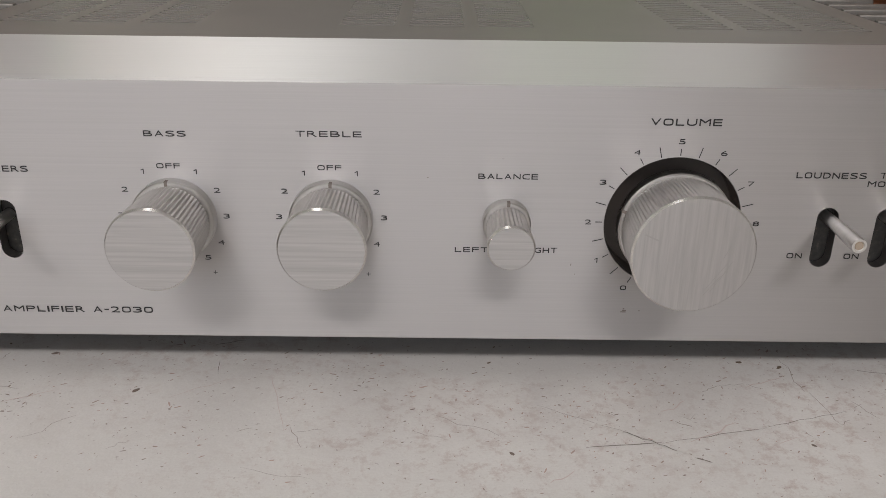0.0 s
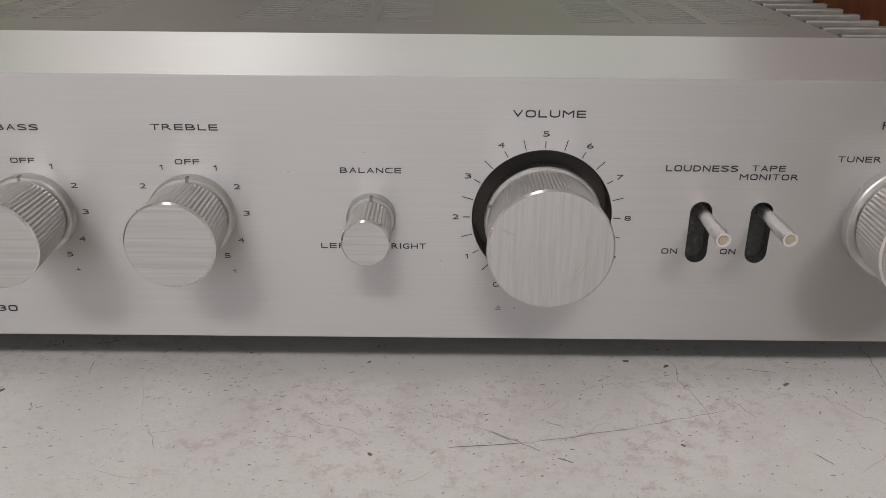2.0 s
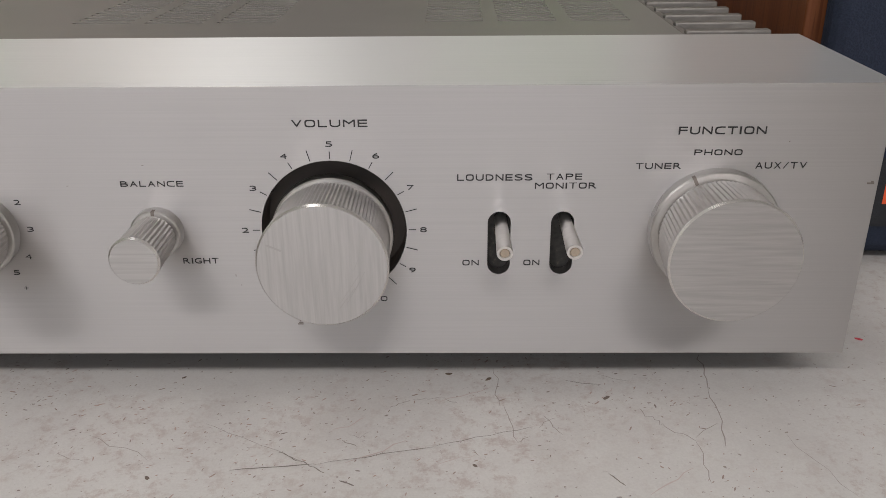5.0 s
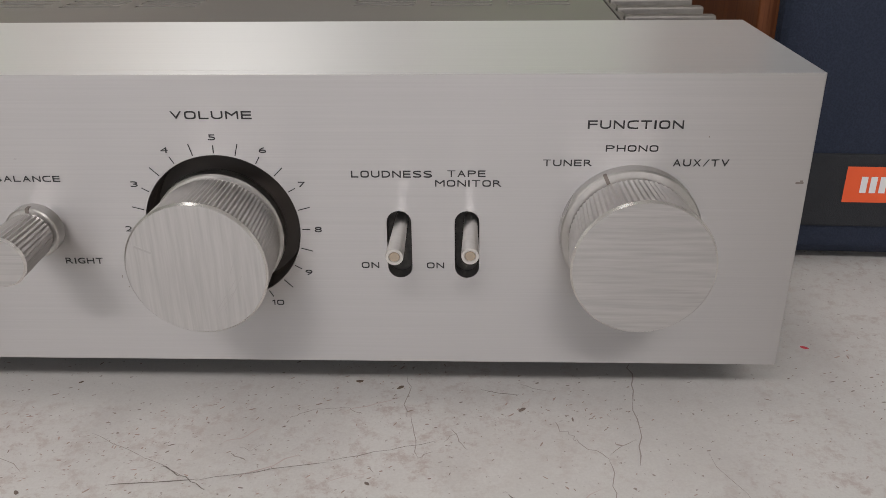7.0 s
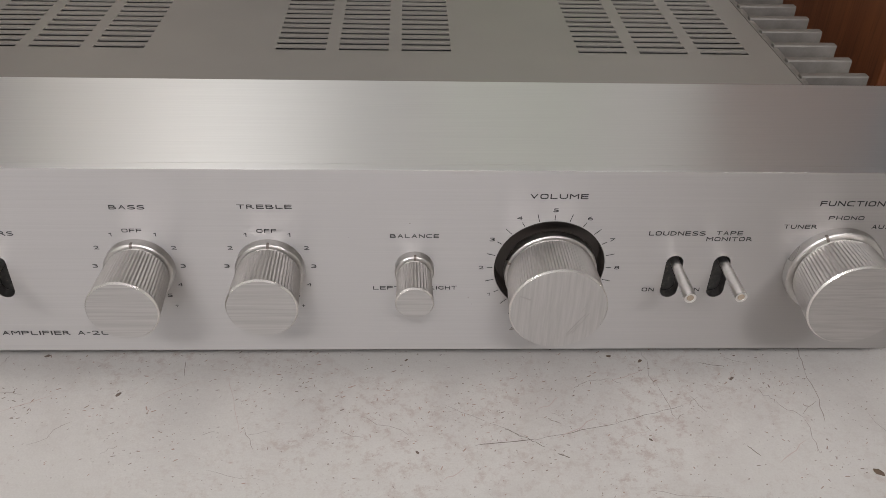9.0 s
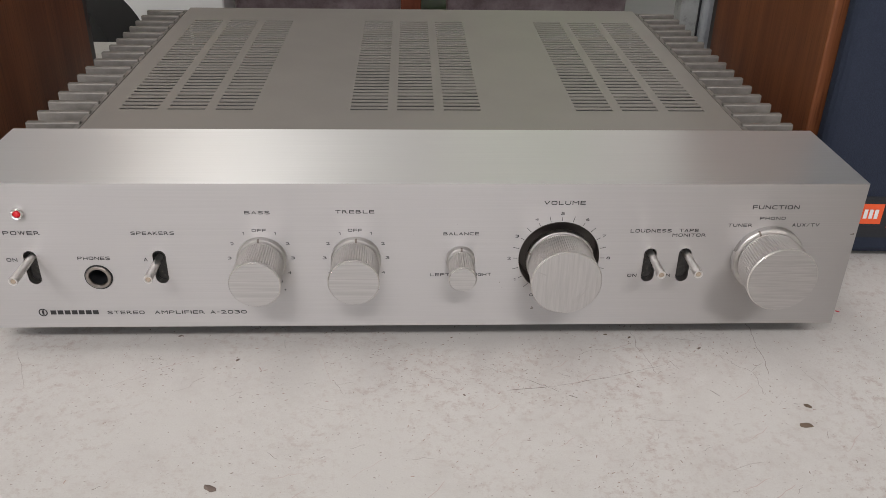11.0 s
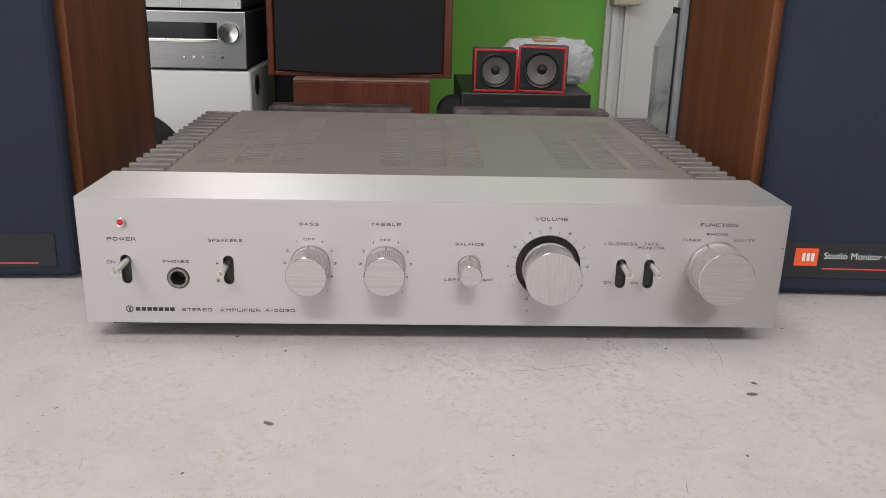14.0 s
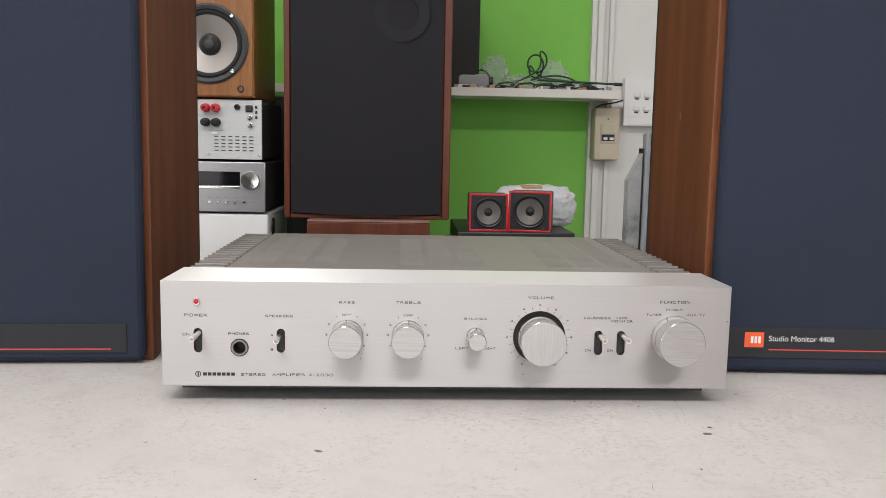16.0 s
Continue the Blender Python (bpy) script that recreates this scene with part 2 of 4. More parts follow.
MAUVE, nt, b = material("dusty_smoked_acrylic", (0.14, 0.105, 0.11), 0.35)
v = coords(nt, (1, 1, 1))
nt.links.new(mix(nt, ramp(nt, noise_tex(nt, v, 22, 6, 0.7), [(0.4, (0, 0, 0)), (0.72, (1, 1, 1))]), (0.065, 0.042, 0.046), (0.20, 0.165, 0.175)), b.inputs["Base Color"])
BAG, nt, b = material("clear_plastic_film", (0.86, 0.88, 0.90), 0.22)
b.inputs["Transmission Weight"].default_value = 0.8
b.inputs["IOR"].default_value = 1.12
WRAP, nt, b = material("bubble_wrap", (0.78, 0.79, 0.82), 0.35)
b.inputs["Transmission Weight"].default_value = 0.25
v = coords(nt, (1, 1, 1))
w = nt.nodes.new("ShaderNodeTexVoronoi")
w.inputs["Scale"].default_value = 110
nt.links.new(v, w.inputs["Vector"])
bump(nt, b, w.outputs["Distance"], 0.6, 0.003)
TAPE = material("tan_tape", (0.50, 0.33, 0.17), 0.45)[0]
MARBLE, nt, b = material("marbled_grey_board", (0.42, 0.43, 0.42), 0.5)
v = coords(nt, (1, 1, 1))
nt.links.new(ramp(nt, noise_tex(nt, v, 17, 7, 0.75), [(0.30, (0.14, 0.14, 0.14)), (0.42, (0.34, 0.35, 0.34)), (0.7, (0.48, 0.49, 0.48))]), b.inputs["Base Color"])
FILM, nt, b = material("crinkled_blue_film", (0.44, 0.52, 0.62), 0.25)
nt.links.new(mix(nt, noise_tex(nt, coords(nt, (1, 1, 1)), 40, 5, 0.7), (0.26, 0.275, 0.295), (0.48, 0.505, 0.53)), b.inputs["Base Color"])
bump(nt, b, noise_tex(nt, coords(nt, (1, 1, 1)), 60, 4), 0.8, 0.004)


# ---- mesh helpers ----
def thing(name, label, category, group="", at=(0, 0, 0), rz=0, kind=""):
    ob = new(name)
    ob.empty_display_size = 0.02
    ob.matrix_world = pose(*at, 0, 0, rz)
    return tagged(ob, label, category, group, kind)


def finish(bm, name, mat, smooth=False):
    bmesh.ops.recalc_face_normals(bm, faces=bm.faces)
    me = bpy.data.meshes.new(name)
    bm.to_mesh(me)
    bm.free()
    me.materials.append(mat)
    if smooth:
        me.shade_smooth()
        me.set_sharp_from_angle(angle=radians(20))
    return me


def part(name, bm, mat, parent=None, label="", smooth=True, at=None):
    """One mesh object, from a bmesh or a ready mesh, under a thing or a part."""
    me = bm if isinstance(bm, bpy.types.Mesh) else finish(bm, name, mat, smooth)
    ob = new(name, me)
    if parent is not None:
        ob.parent = parent
    if at is not None:
        ob.location = at
    return tagged(ob, label)


def rbox(x0, x1, y0, y1, z0, z1, r=0.001, seg=2, bm=None):
    bm = bm or bmesh.new()
    g = bmesh.ops.create_cube(bm, size=1.0)["verts"]
    for q in g:
        q.co = Vector(((x0 + x1) / 2 + q.co.x * (x1 - x0), (y0 + y1) / 2 + q.co.y * (y1 - y0), (z0 + z1) / 2 + q.co.z * (z1 - z0)))
    if r:
        es = list({e for q in g for e in q.link_edges})
        bmesh.ops.bevel(bm, geom=es, offset=r, segments=seg, affect="EDGES", profile=0.5)
    return bm


def lathe(profile, n=48, ridge=0.0, bm=None, cx=0.0, cz=0.0):
    """Turn (radius, y) pairs about the y axis. A third value 1 marks rings that carry the knurling."""
    bm = bm or bmesh.new()
    rings = []
    for p in profile:
        r, y, k = (*p, 0)[:3]
        if r < 1e-7:
            rings.append([bm.verts.new((cx, y, cz))])
            continue
        rings.append([bm.verts.new((cx + (r - ridge * k * (i % 2)) * math.cos(math.tau * i / n), y, cz + (r - ridge * k * (i % 2)) * math.sin(math.tau * i / n))) for i in range(n)])
    for a, c in zip(rings, rings[1:]):
        for i in range(n):
            j = (i + 1) % n
            q = [a[i % len(a)], a[j % len(a)], c[j % len(c)], c[i % len(c)]]
            q = list(dict.fromkeys(q))
            if len(q) > 2:
                bm.faces.new(q)
    return bm


def upright(profile, n=40):
    """Turn (radius, z) pairs about the z axis."""
    bm = lathe(profile, n)
    bmesh.ops.rotate(bm, verts=bm.verts, matrix=Matrix.Rotation(radians(90), 3, "X"))
    return bm


def rod(a, c, r, n=14, bm=None, r2=None):
    """A capped rod from a to c."""
    bm = bm or bmesh.new()
    a, c = Vector(a), Vector(c)
    q = (c - a).to_track_quat("Z", "Y").to_matrix().to_4x4()
    bmesh.ops.create_cone(bm, cap_ends=True, segments=n, radius1=r, radius2=r if r2 is None else r2, depth=(c - a).length, matrix=Matrix.Translation((a + c) / 2) @ q)
    return bm


def tube(points, r, mat, name, parent, n=8):
    """A bent cable through a few points."""
    cu = bpy.data.curves.new(name, "CURVE")
    cu.dimensions, cu.bevel_depth, cu.bevel_resolution = "3D", r, 2
    sp = cu.splines.new("NURBS")
    sp.points.add(len(points) - 1)
    for q, p in zip(sp.points, points):
        q.co = (*p, 1)
    sp.use_endpoint_u, sp.order_u, sp.resolution_u = True, 4, 6
    ob = new(name, cu)
    me = bpy.data.meshes.new_from_object(ob)
    bpy.data.objects.remove(ob)
    me.materials.append(mat)
    me.shade_smooth()
    return part(name, me, mat, parent)


GLYPHS = {}
ROUND = "OC0Q"
ADVANCE = {"I": 0.20, "1": 0.45, "M": 1.12, "W": 1.2, "L": 0.86, "F": 0.88, "E": 0.92, "T": 0.98, "-": 0.5, "/": 0.75, "+": 0.8, "N": 1.0}


def glyph(body):
    """The flat outline of a word or letter: points, faces and, at each point of its rim, the way out."""
    if body not in GLYPHS:
        cu = bpy.data.curves.new("lettering", "FONT")
        cu.body, cu.resolution_u = body, 6
        ob = new("lettering", cu)
        me = bpy.data.meshes.new_from_object(ob)
        bpy.data.objects.remove(ob)
        co = np.array([q.co[:2] for q in me.vertices])
        faces = [tuple(p.vertices) for p in me.polygons]
        GLYPHS[body] = (co, faces)
    return GLYPHS[body]


STEM = np.ptp(glyph("I")[0][:, 0])


def shaped(body, x0, x1, z0, z1, stroke):
    """One letter drawn out to a wide box, its strokes kept equally thick across and along."""
    co, faces = glyph(body)
    if body == "-":
        z0, z1 = z0 + 0.41 * (z1 - z0), z0 + 0.59 * (z1 - z0)
    lo, hi = co.min(0), co.max(0)
    size = np.maximum(hi - lo, 1e-6)
    uv = (co - lo) / size * 2 - 1
    if body in ROUND:
        r, q = np.hypot(uv[:, 0], uv[:, 1]), (np.abs(uv) ** 4).sum(1) ** 0.25
        k = np.where(q > 1e-6, r / np.maximum(q, 1e-6), 1)
        uv = np.clip(uv * (0.2 + 0.8 * k)[:, None], -1, 1)
    if body == "1":
        # a plain stem with a short flag
        a, h = x1 - stroke, z1 - z0
        return [(a, z0), (x1, z0), (x1, z1), (a, z1), (a, z1 - 0.22 * h), (x0, z1 - 0.36 * h), (x0, z1 - 0.22 * h)], [(0, 1, 2, 3), (3, 6, 5, 4)]
    box = np.array([x1 - x0, z1 - z0])
    grow = (stroke - np.array([1.0, 0.85]) * STEM * box / size) / 2
    grow = np.minimum(grow, box * 0.3)
    if body in "I-":
        grow[:] = 0
    p = (uv + 1) / 2 * (box - 2 * grow) + grow
    rim = {}
    for f in faces:
        for a, c in zip(f, f[1:] + f[:1]):
            rim[a, c] = rim.get((a, c), 0) + 1
    out = np.zeros_like(p)
    area_ = {f: sum(p[a][0] * p[c][1] - p[c][0] * p[a][1] for a, c in zip(f, f[1:] + f[:1])) for f in faces}
    for f in faces:
        w = 1 if area_[f] > 0 else -1
        for a, c in zip(f, f[1:] + f[:1]):
            if (c, a) not in rim:
                d = p[c] - p[a]
                n = np.array([d[1], -d[0]]) * w / max(np.hypot(*d), 1e-9)
                out[a] += n
                out[c] += n
    out = np.clip(out, -1, 1)
    p = p + out * grow
    return [(x0 + u, z0 + v) for u, v in p], faces


def text(body, x0, x1, z0, z1, parent, mat=None, y=-0.00012, name="lettering", wide=True):
    """A word lying flat on a front that faces -y; wide: letters set one by one in an extended face."""
    vs, faces = [], []
    if wide:
        widths = [ADVANCE.get(c, 1.0) for c in body]
        unit = (x1 - x0) / (sum(widths) + 0.24 * (len(body) - 1))
        x = x0
        for c, w in zip(body, widths):
            pts, fs = shaped(c, x, x + w * unit, z0, z1, 0.185 * (z1 - z0))
            faces += [tuple(i + len(vs) for i in f) for f in fs]
            vs += [(a, y, q) for a, q in pts]
            x += (w + 0.24) * unit
    else:
        co, faces = glyph(body)
        lo, hi = co.min(0), co.max(0)
        vs = [(x0 + (u - lo[0]) / (hi[0] - lo[0]) * (x1 - x0), y, z0 + (w - lo[1]) / (hi[1] - lo[1]) * (z1 - z0)) for u, w in co]
    me = bpy.data.meshes.new(name)
    me.from_pydata(vs, [], faces)
    me.materials.append(mat or INK)
    return part(name, me, mat or INK, parent)


def bar(x0, x1, z0, z1, parent, mat=None, y=-0.00012, name="print_bar"):
    me = bpy.data.meshes.new(name)
    me.from_pydata([(x0, y, z0), (x1, y, z0), (x1, y, z1), (x0, y, z1)], [], [(0, 1, 2, 3)])
    me.materials.append(mat or INK)
    return part(name, me, mat or INK, parent)


def plate(outer, holes, y0, y1, chamfer=0.0004):
    """A flat front with real holes: loops of (x, z), between y0 (front) and y1."""
    bm = bmesh.new()

    def loop(pts, y):
        vs = [bm.verts.new((x, y, z)) for x, z in pts]
        return vs, [bm.edges.new((vs[i], vs[(i + 1) % len(vs)])) for i in range(len(vs))]

    def wall(a, c):
        for i in range(len(a)):
            j = (i + 1) % len(a)
            bm.faces.new((a[i], a[j], c[j], c[i]))

    cx, cz = sum(p[0] for p in outer) / len(outer), sum(p[1] for p in outer) / len(outer)
    inner = [(x - math.copysign(chamfer, x - cx), z - math.copysign(chamfer, z - cz)) for x, z in outer]
    o, edges = loop(inner, y0)
    hs = []
    for h in holes:
        vs, es = loop(h, y0)
        hs.append((h, vs))
        edges += es
    bmesh.ops.triangle_fill(bm, edges=edges, use_beauty=True)
    o2, o3 = [bm.verts.new((x, y0 + chamfer, z)) for x, z in outer], [bm.verts.new((x, y1, z)) for x, z in outer]
    wall(o, o2), wall(o2, o3)
    for h, vs in hs:
        wall(vs, [bm.verts.new((x, y1, z)) for x, z in h])
    return bm


def circle(cx, cz, r, n=48):
    return [(cx + r * math.cos(math.tau * i / n), cz + r * math.sin(math.tau * i / n)) for i in range(n)]


def slot(cx, z0, z1, r, n=10):
    up = [(cx + r * math.cos(math.pi * i / n), z1 - r + r * math.sin(math.pi * i / n)) for i in range(n + 1)]
    return up + [(cx - r * math.cos(math.pi * i / n), z0 + r - r * math.sin(math.pi * i / n)) for i in range(n + 1)]


# ---- the room ----
def slab(name, x0, x1, y0, y1, z0, z1, mat, label, category, kind="structure", r=0.0):
    return tagged(part(name, rbox(x0, x1, y0, y1, z0, z1, r), mat), label, category, kind=kind)


WALL_Y = 1.65
slab("floor", -2.6, 2.6, -3.6, 1.8, -0.80, -0.75, FLOOR, "grey concrete shop floor", "floor")
slab("ceiling", -2.6, 2.6, -3.6, 1.8, 2.10, 2.15, CEIL, "white painted ceiling", "ceiling")
slab("wall_back_green", -2.6, 0.4476, WALL_Y, WALL_Y + 0.15, -0.75, 0.80, GREEN, "bright green painted wall behind the speakers", "wall")
slab("wall_back_white", 0.4476, 2.6, WALL_Y - 0.02, WALL_Y + 0.15, -0.75, 2.10, WHITE, "white painted wall beside the green one", "wall")
slab("wall_back_upper", -2.6, 0.4476, WALL_Y, WALL_Y + 0.15, 0.80, 2.10, WHITE, "white upper part of the back wall", "wall")
slab("wall_west", -2.7, -2.6, -3.6, 1.8, -0.75, 2.10, WHITE, "plain white side wall", "wall")
slab("wall_east", 2.6, 2.7, -3.6, 1.8, -0.75, 2.10, WHITE, "plain white side wall", "wall")
# the front opening is assumed, left for sky light and the added fill
slab("wall_front_left", -2.6, -2.5, -3.6, -3.5, -0.75, 2.10, WHITE, "plain unseen wall beside the added front opening", "wall")
slab("wall_front_right", 1.1, 2.6, -3.6, -3.5, -0.75, 2.10, WHITE, "plain unseen wall beside the added front opening", "wall")
slab("wall_front_lintel", -2.5, 1.1, -3.6, -3.5, 1.85, 2.10, WHITE, "plain unseen wall above the added front opening", "wall")
slab("ground", -40, 40, -80, -3.6, -0.85, -0.78, FLOOR, "pale unseen paving outside the added front opening", "ground")

# the desk that the amplifier stands on, and a lower bench behind it
desk = thing("desk", "off-white painted desk top, scuffed, scratched and gritty", "desk")
part("desk_top", rbox(-1.05, 1.05, -1.0, 0.56, -0.04, 0, 0.003), DESK, desk)
for x in (-0.98, 0.98):
    for y in (-0.93, 0.49):
        part("leg", rbox(x - 0.025, x + 0.025, y - 0.025, y + 0.025, -0.75, -0.04, 0.003), DKGREY, desk)
bench = thing("bench", "lower grey work bench behind the desk", "bench")
part("bench_top", rbox(-1.2, 1.2, 0.575, 1.60, -0.1393, -0.1093, 0.003), MIDGREY, bench)
for x in (-1.1, 1.1):
    for y in (0.65, 1.5):
        part("leg", rbox(x - 0.025, x + 0.025, y - 0.025, y + 0.025, -0.75, -0.1393, 0.003), DKGREY, bench)

# ---- the amplifier ----
amp = thing("stereo_amplifier", "silver brushed-aluminium stereo amplifier with knobs, on the desk", "amplifier")
ZB, ZT, HALF, RIGHT = 0.0140, 0.0920, 0.2088, 0.2118
KZ = 0.0527
VOLX = 0.0684
SLOTS = [(-0.1824, 0.0391, 0.0572), (-0.1223, 0.0393, 0.0573), (0.1129, 0.0393, 0.0578), (0.1299, 0.0393, 0.0578)]
JACK = (-0.1523, 0.0430)
holes = [circle(VOLX, KZ, 0.0196, 72), circle(*JACK, 0.0062, 36)] + [slot(x, a, c, 0.0031) for x, a, c in SLOTS]
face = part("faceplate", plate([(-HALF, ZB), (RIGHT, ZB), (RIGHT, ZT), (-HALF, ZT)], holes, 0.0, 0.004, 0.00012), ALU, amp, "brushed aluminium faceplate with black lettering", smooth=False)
face.data.materials.append(ALU_TOP_LIT)
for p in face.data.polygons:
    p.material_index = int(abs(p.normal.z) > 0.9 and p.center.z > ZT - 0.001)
TOPY = 0.0685
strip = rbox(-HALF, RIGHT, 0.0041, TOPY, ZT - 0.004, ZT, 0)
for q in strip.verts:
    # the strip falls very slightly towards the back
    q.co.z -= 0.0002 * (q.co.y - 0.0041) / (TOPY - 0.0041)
part("top_strip", strip, ALU_TOP_LIT, amp, "brushed aluminium strip above the faceplate, colour lightened as if lit", smooth=False)
part("end_cheek", rbox(-HALF, -HALF + 0.003, 0.0042, TOPY, ZB, ZT - 0.0052, 0.0003), ALU_TOP_LIT, amp)
part("end_cheek", rbox(RIGHT - 0.003, RIGHT, 0.0042, TOPY, ZB, ZT - 0.0052, 0.0003), ALU_TOP_LIT, amp)
part("front_bulkhead", rbox(-HALF + 0.004, HALF - 0.004, 0.0128, 0.060, ZB + 0.001, ZT - 0.006, 0), DARK, amp)

# slots behind the levers
for x, a, c in SLOTS:
    part("slot_liner", rbox(x - 0.0042, x + 0.0042, 0.0045, 0.0115, a - 0.001, c + 0.001, 0), DARK, amp)


def lever(x, z, length, dx):
    lv = part("toggle_lever", lathe([(0.0, 0.0042), (0.0016, 0.0042), (0.00175, -0.004), (0.0021, -length + 0.0006), (0.0020, -length), (0.0014, -length), (0.0010, -length + 0.0005), (0, -length + 0.0006)], 26), LEVER, amp, "polished metal toggle lever")
    lv.location = (x, 0, z)
    lv.rotation_euler = (0, 0, dx)
    part("lever_tip", lathe([(0.0012, -length + 0.0003), (0.0011, -length + 0.0001), (0, -length + 0.0002)], 20), BRASSY, lv, "dull brass-coloured tip")


lever(-0.1814, 0.0540, 0.0225, 0.0)
lever(-0.1233, 0.0516, 0.0172, 0.0)
lever(0.1134, 0.0543, 0.0194, 0.0)
lever(0.1308, 0.0545, 0.0192, 0.0)

# phones socket
jx, jz = JACK
jack = part("phones_socket", lathe([(0.0060, 0.003), (0.0060, -0.0008), (0.0056, -0.0012), (0.0046, -0.0012), (0.0042, -0.0006), (0.0041, 0.0110), (0, 0.0110)], 40, cx=jx, cz=jz), GUNMETAL, amp, "dark metal headphone socket")
part("socket_bore", lathe([(0.0039, -0.0002), (0.0037, 0.0105), (0, 0.0105)], 32, cx=jx, cz=jz), BLACK, jack)
part("socket_seal", lathe([(0.0066, 0.0), (0.0066, -0.0005), (0.0061, -0.0005)], 40, cx=jx, cz=jz), RUBBER, jack)

# power lamp
led = part("power_lamp", lathe([(0.0029, 0.0), (0.0029, -0.0014), (0.0025, -0.0020), (0.0018, -0.0017), (0.0017, 0.001)], 30, cx=-0.183, cz=0.0772), CHROME, amp, "power lamp with a chrome bezel")
part("lens", lathe([(0.0017, -0.0008), (0.0014, -0.0018), (0.0008, -0.0023), (0, -0.0025)], 24, cx=-0.183, cz=0.0772), LED_RED, led, "glowing red lens")


def knob(x, r, length, ridges, cap, turn, label, base=0.0, skirt=0.0006, taper=0.0):
    """A turned knob: smooth skirt, knurled grip, bright chamfer and flat cap; turn: degrees of the index from the top."""
    f = r - taper
    k = part("knob_skirt", lathe([(0, base), (f + skirt, base), (f + skirt, base - 0.0032), (f + skirt - 0.0004, base - 0.0036), (f - 0.0006, base - 0.0037), (f - 0.0006, base - 0.0044), (0, base - 0.0044)], 72), SKIRT, amp, label)
    k.location = (x, 0, KZ)
    part("knob_grip", lathe([(f - 0.0006, base - 0.0042), (f - 0.0001, base - 0.0046, 1), (r - 0.0001, -length + 0.0010, 1), (r - 0.0002, -length + 0.0008)], ridges * 2, 0.00032), ALU_GRIP, k, "knurled grip", smooth=False)
    part("knob_cap", lathe([(r - 0.0005, -length), (0, -length)], 72), cap, k, "flat brushed cap")
    part("knob_rim", lathe([(r - 0.0003, -length + 0.0009), (r, -length + 0.0006), (r - 0.0005, -length)], 72), RIM, k, "bright turned rim")
    a = radians(turn)
    nt_ = rbox(-0.00045, 0.00045, base - 0.0037, base - 0.0020, f - 0.0004, f + skirt + 0.00004, 0)
    bmesh.ops.rotate(nt_, verts=nt_.verts, cent=(0, 0, 0), matrix=Matrix.Rotation(a, 3, "Y"))
    part("index_notch", nt_, SCRATCH, k)
    return k


knob(-0.0738, 0.0118, 0.0243, 60, ALU_CAP, -3, "bass knob, silver with a knurled grip", 0.0, 0.0009, 0.0009)
knob(-0.0292, 0.01185, 0.0229, 60, ALU_CAP, 2, "treble knob, silver with a knurled grip", 0.0, 0.0009, 0.0009)
knob(0.0208, 0.0065, 0.0203, 34, ALU_CAP, 2, "small balance knob with a knurled grip", 0.0, 0.0008, 0.0005)
vol = knob(VOLX, 0.0165, 0.0236, 98, ALU_CAP_V, -72, "large volume knob, scratched silver cap", -0.0008, 0.0006, 0.0009)
fun = knob(0.1700, 0.0166, 0.0218, 80, ALU_CAP_F, -25, "large function knob, silver with a knurled grip", 0.0, 0.0018, 0.0012)
pl = rbox(-0.00022, 0.00022, -0.02368, -0.02358, 0.0106, 0.0146, 0)
bmesh.ops.rotate(pl, verts=pl.verts, cent=(0, 0, 0), matrix=Matrix.Rotation(radians(-66), 3, "Y"))
part("index_line", pl, CAPMARK, vol)
part("volume_well", lathe([(0.0194, 0.0004), (0.0194, 0.0092), (0.0193, 0.0095)], 72, cx=VOLX, cz=KZ), DUSTY, amp, "dusty brown wall of the volume well")
part("well_floor", lathe([(0.0193, 0.0095), (0, 0.0095)], 72, cx=VOLX, cz=KZ), WELL, amp, "dark floor of the volume well", smooth=False)

# hairline scratches on the two large caps
def cap_marks(k, length, marks):
    for cx, cz, w, a in marks:
        m_ = rbox(-w / 2, w / 2, -length - 0.00006, -length + 0.0001, -0.00005, 0.00005, 0)
        bmesh.ops.rotate(m_, verts=m_.verts, cent=(0, 0, 0), matrix=Matrix.Rotation(radians(-a), 3, "Y"))
        bmesh.ops.translate(m_, verts=m_.verts, vec=(cx, 0, cz))
        part("cap_scratch", m_, CAPMARK, k)


cap_marks(vol, 0.0236, ((0.0065, -0.006, 0.010, 57), (0.0075, -0.0068, 0.008, 60), (0.0058, -0.0085, 0.007, 55), (0.0090, -0.0040, 0.006, 62), (0.0085, 0.0010, 0.004, 68)))

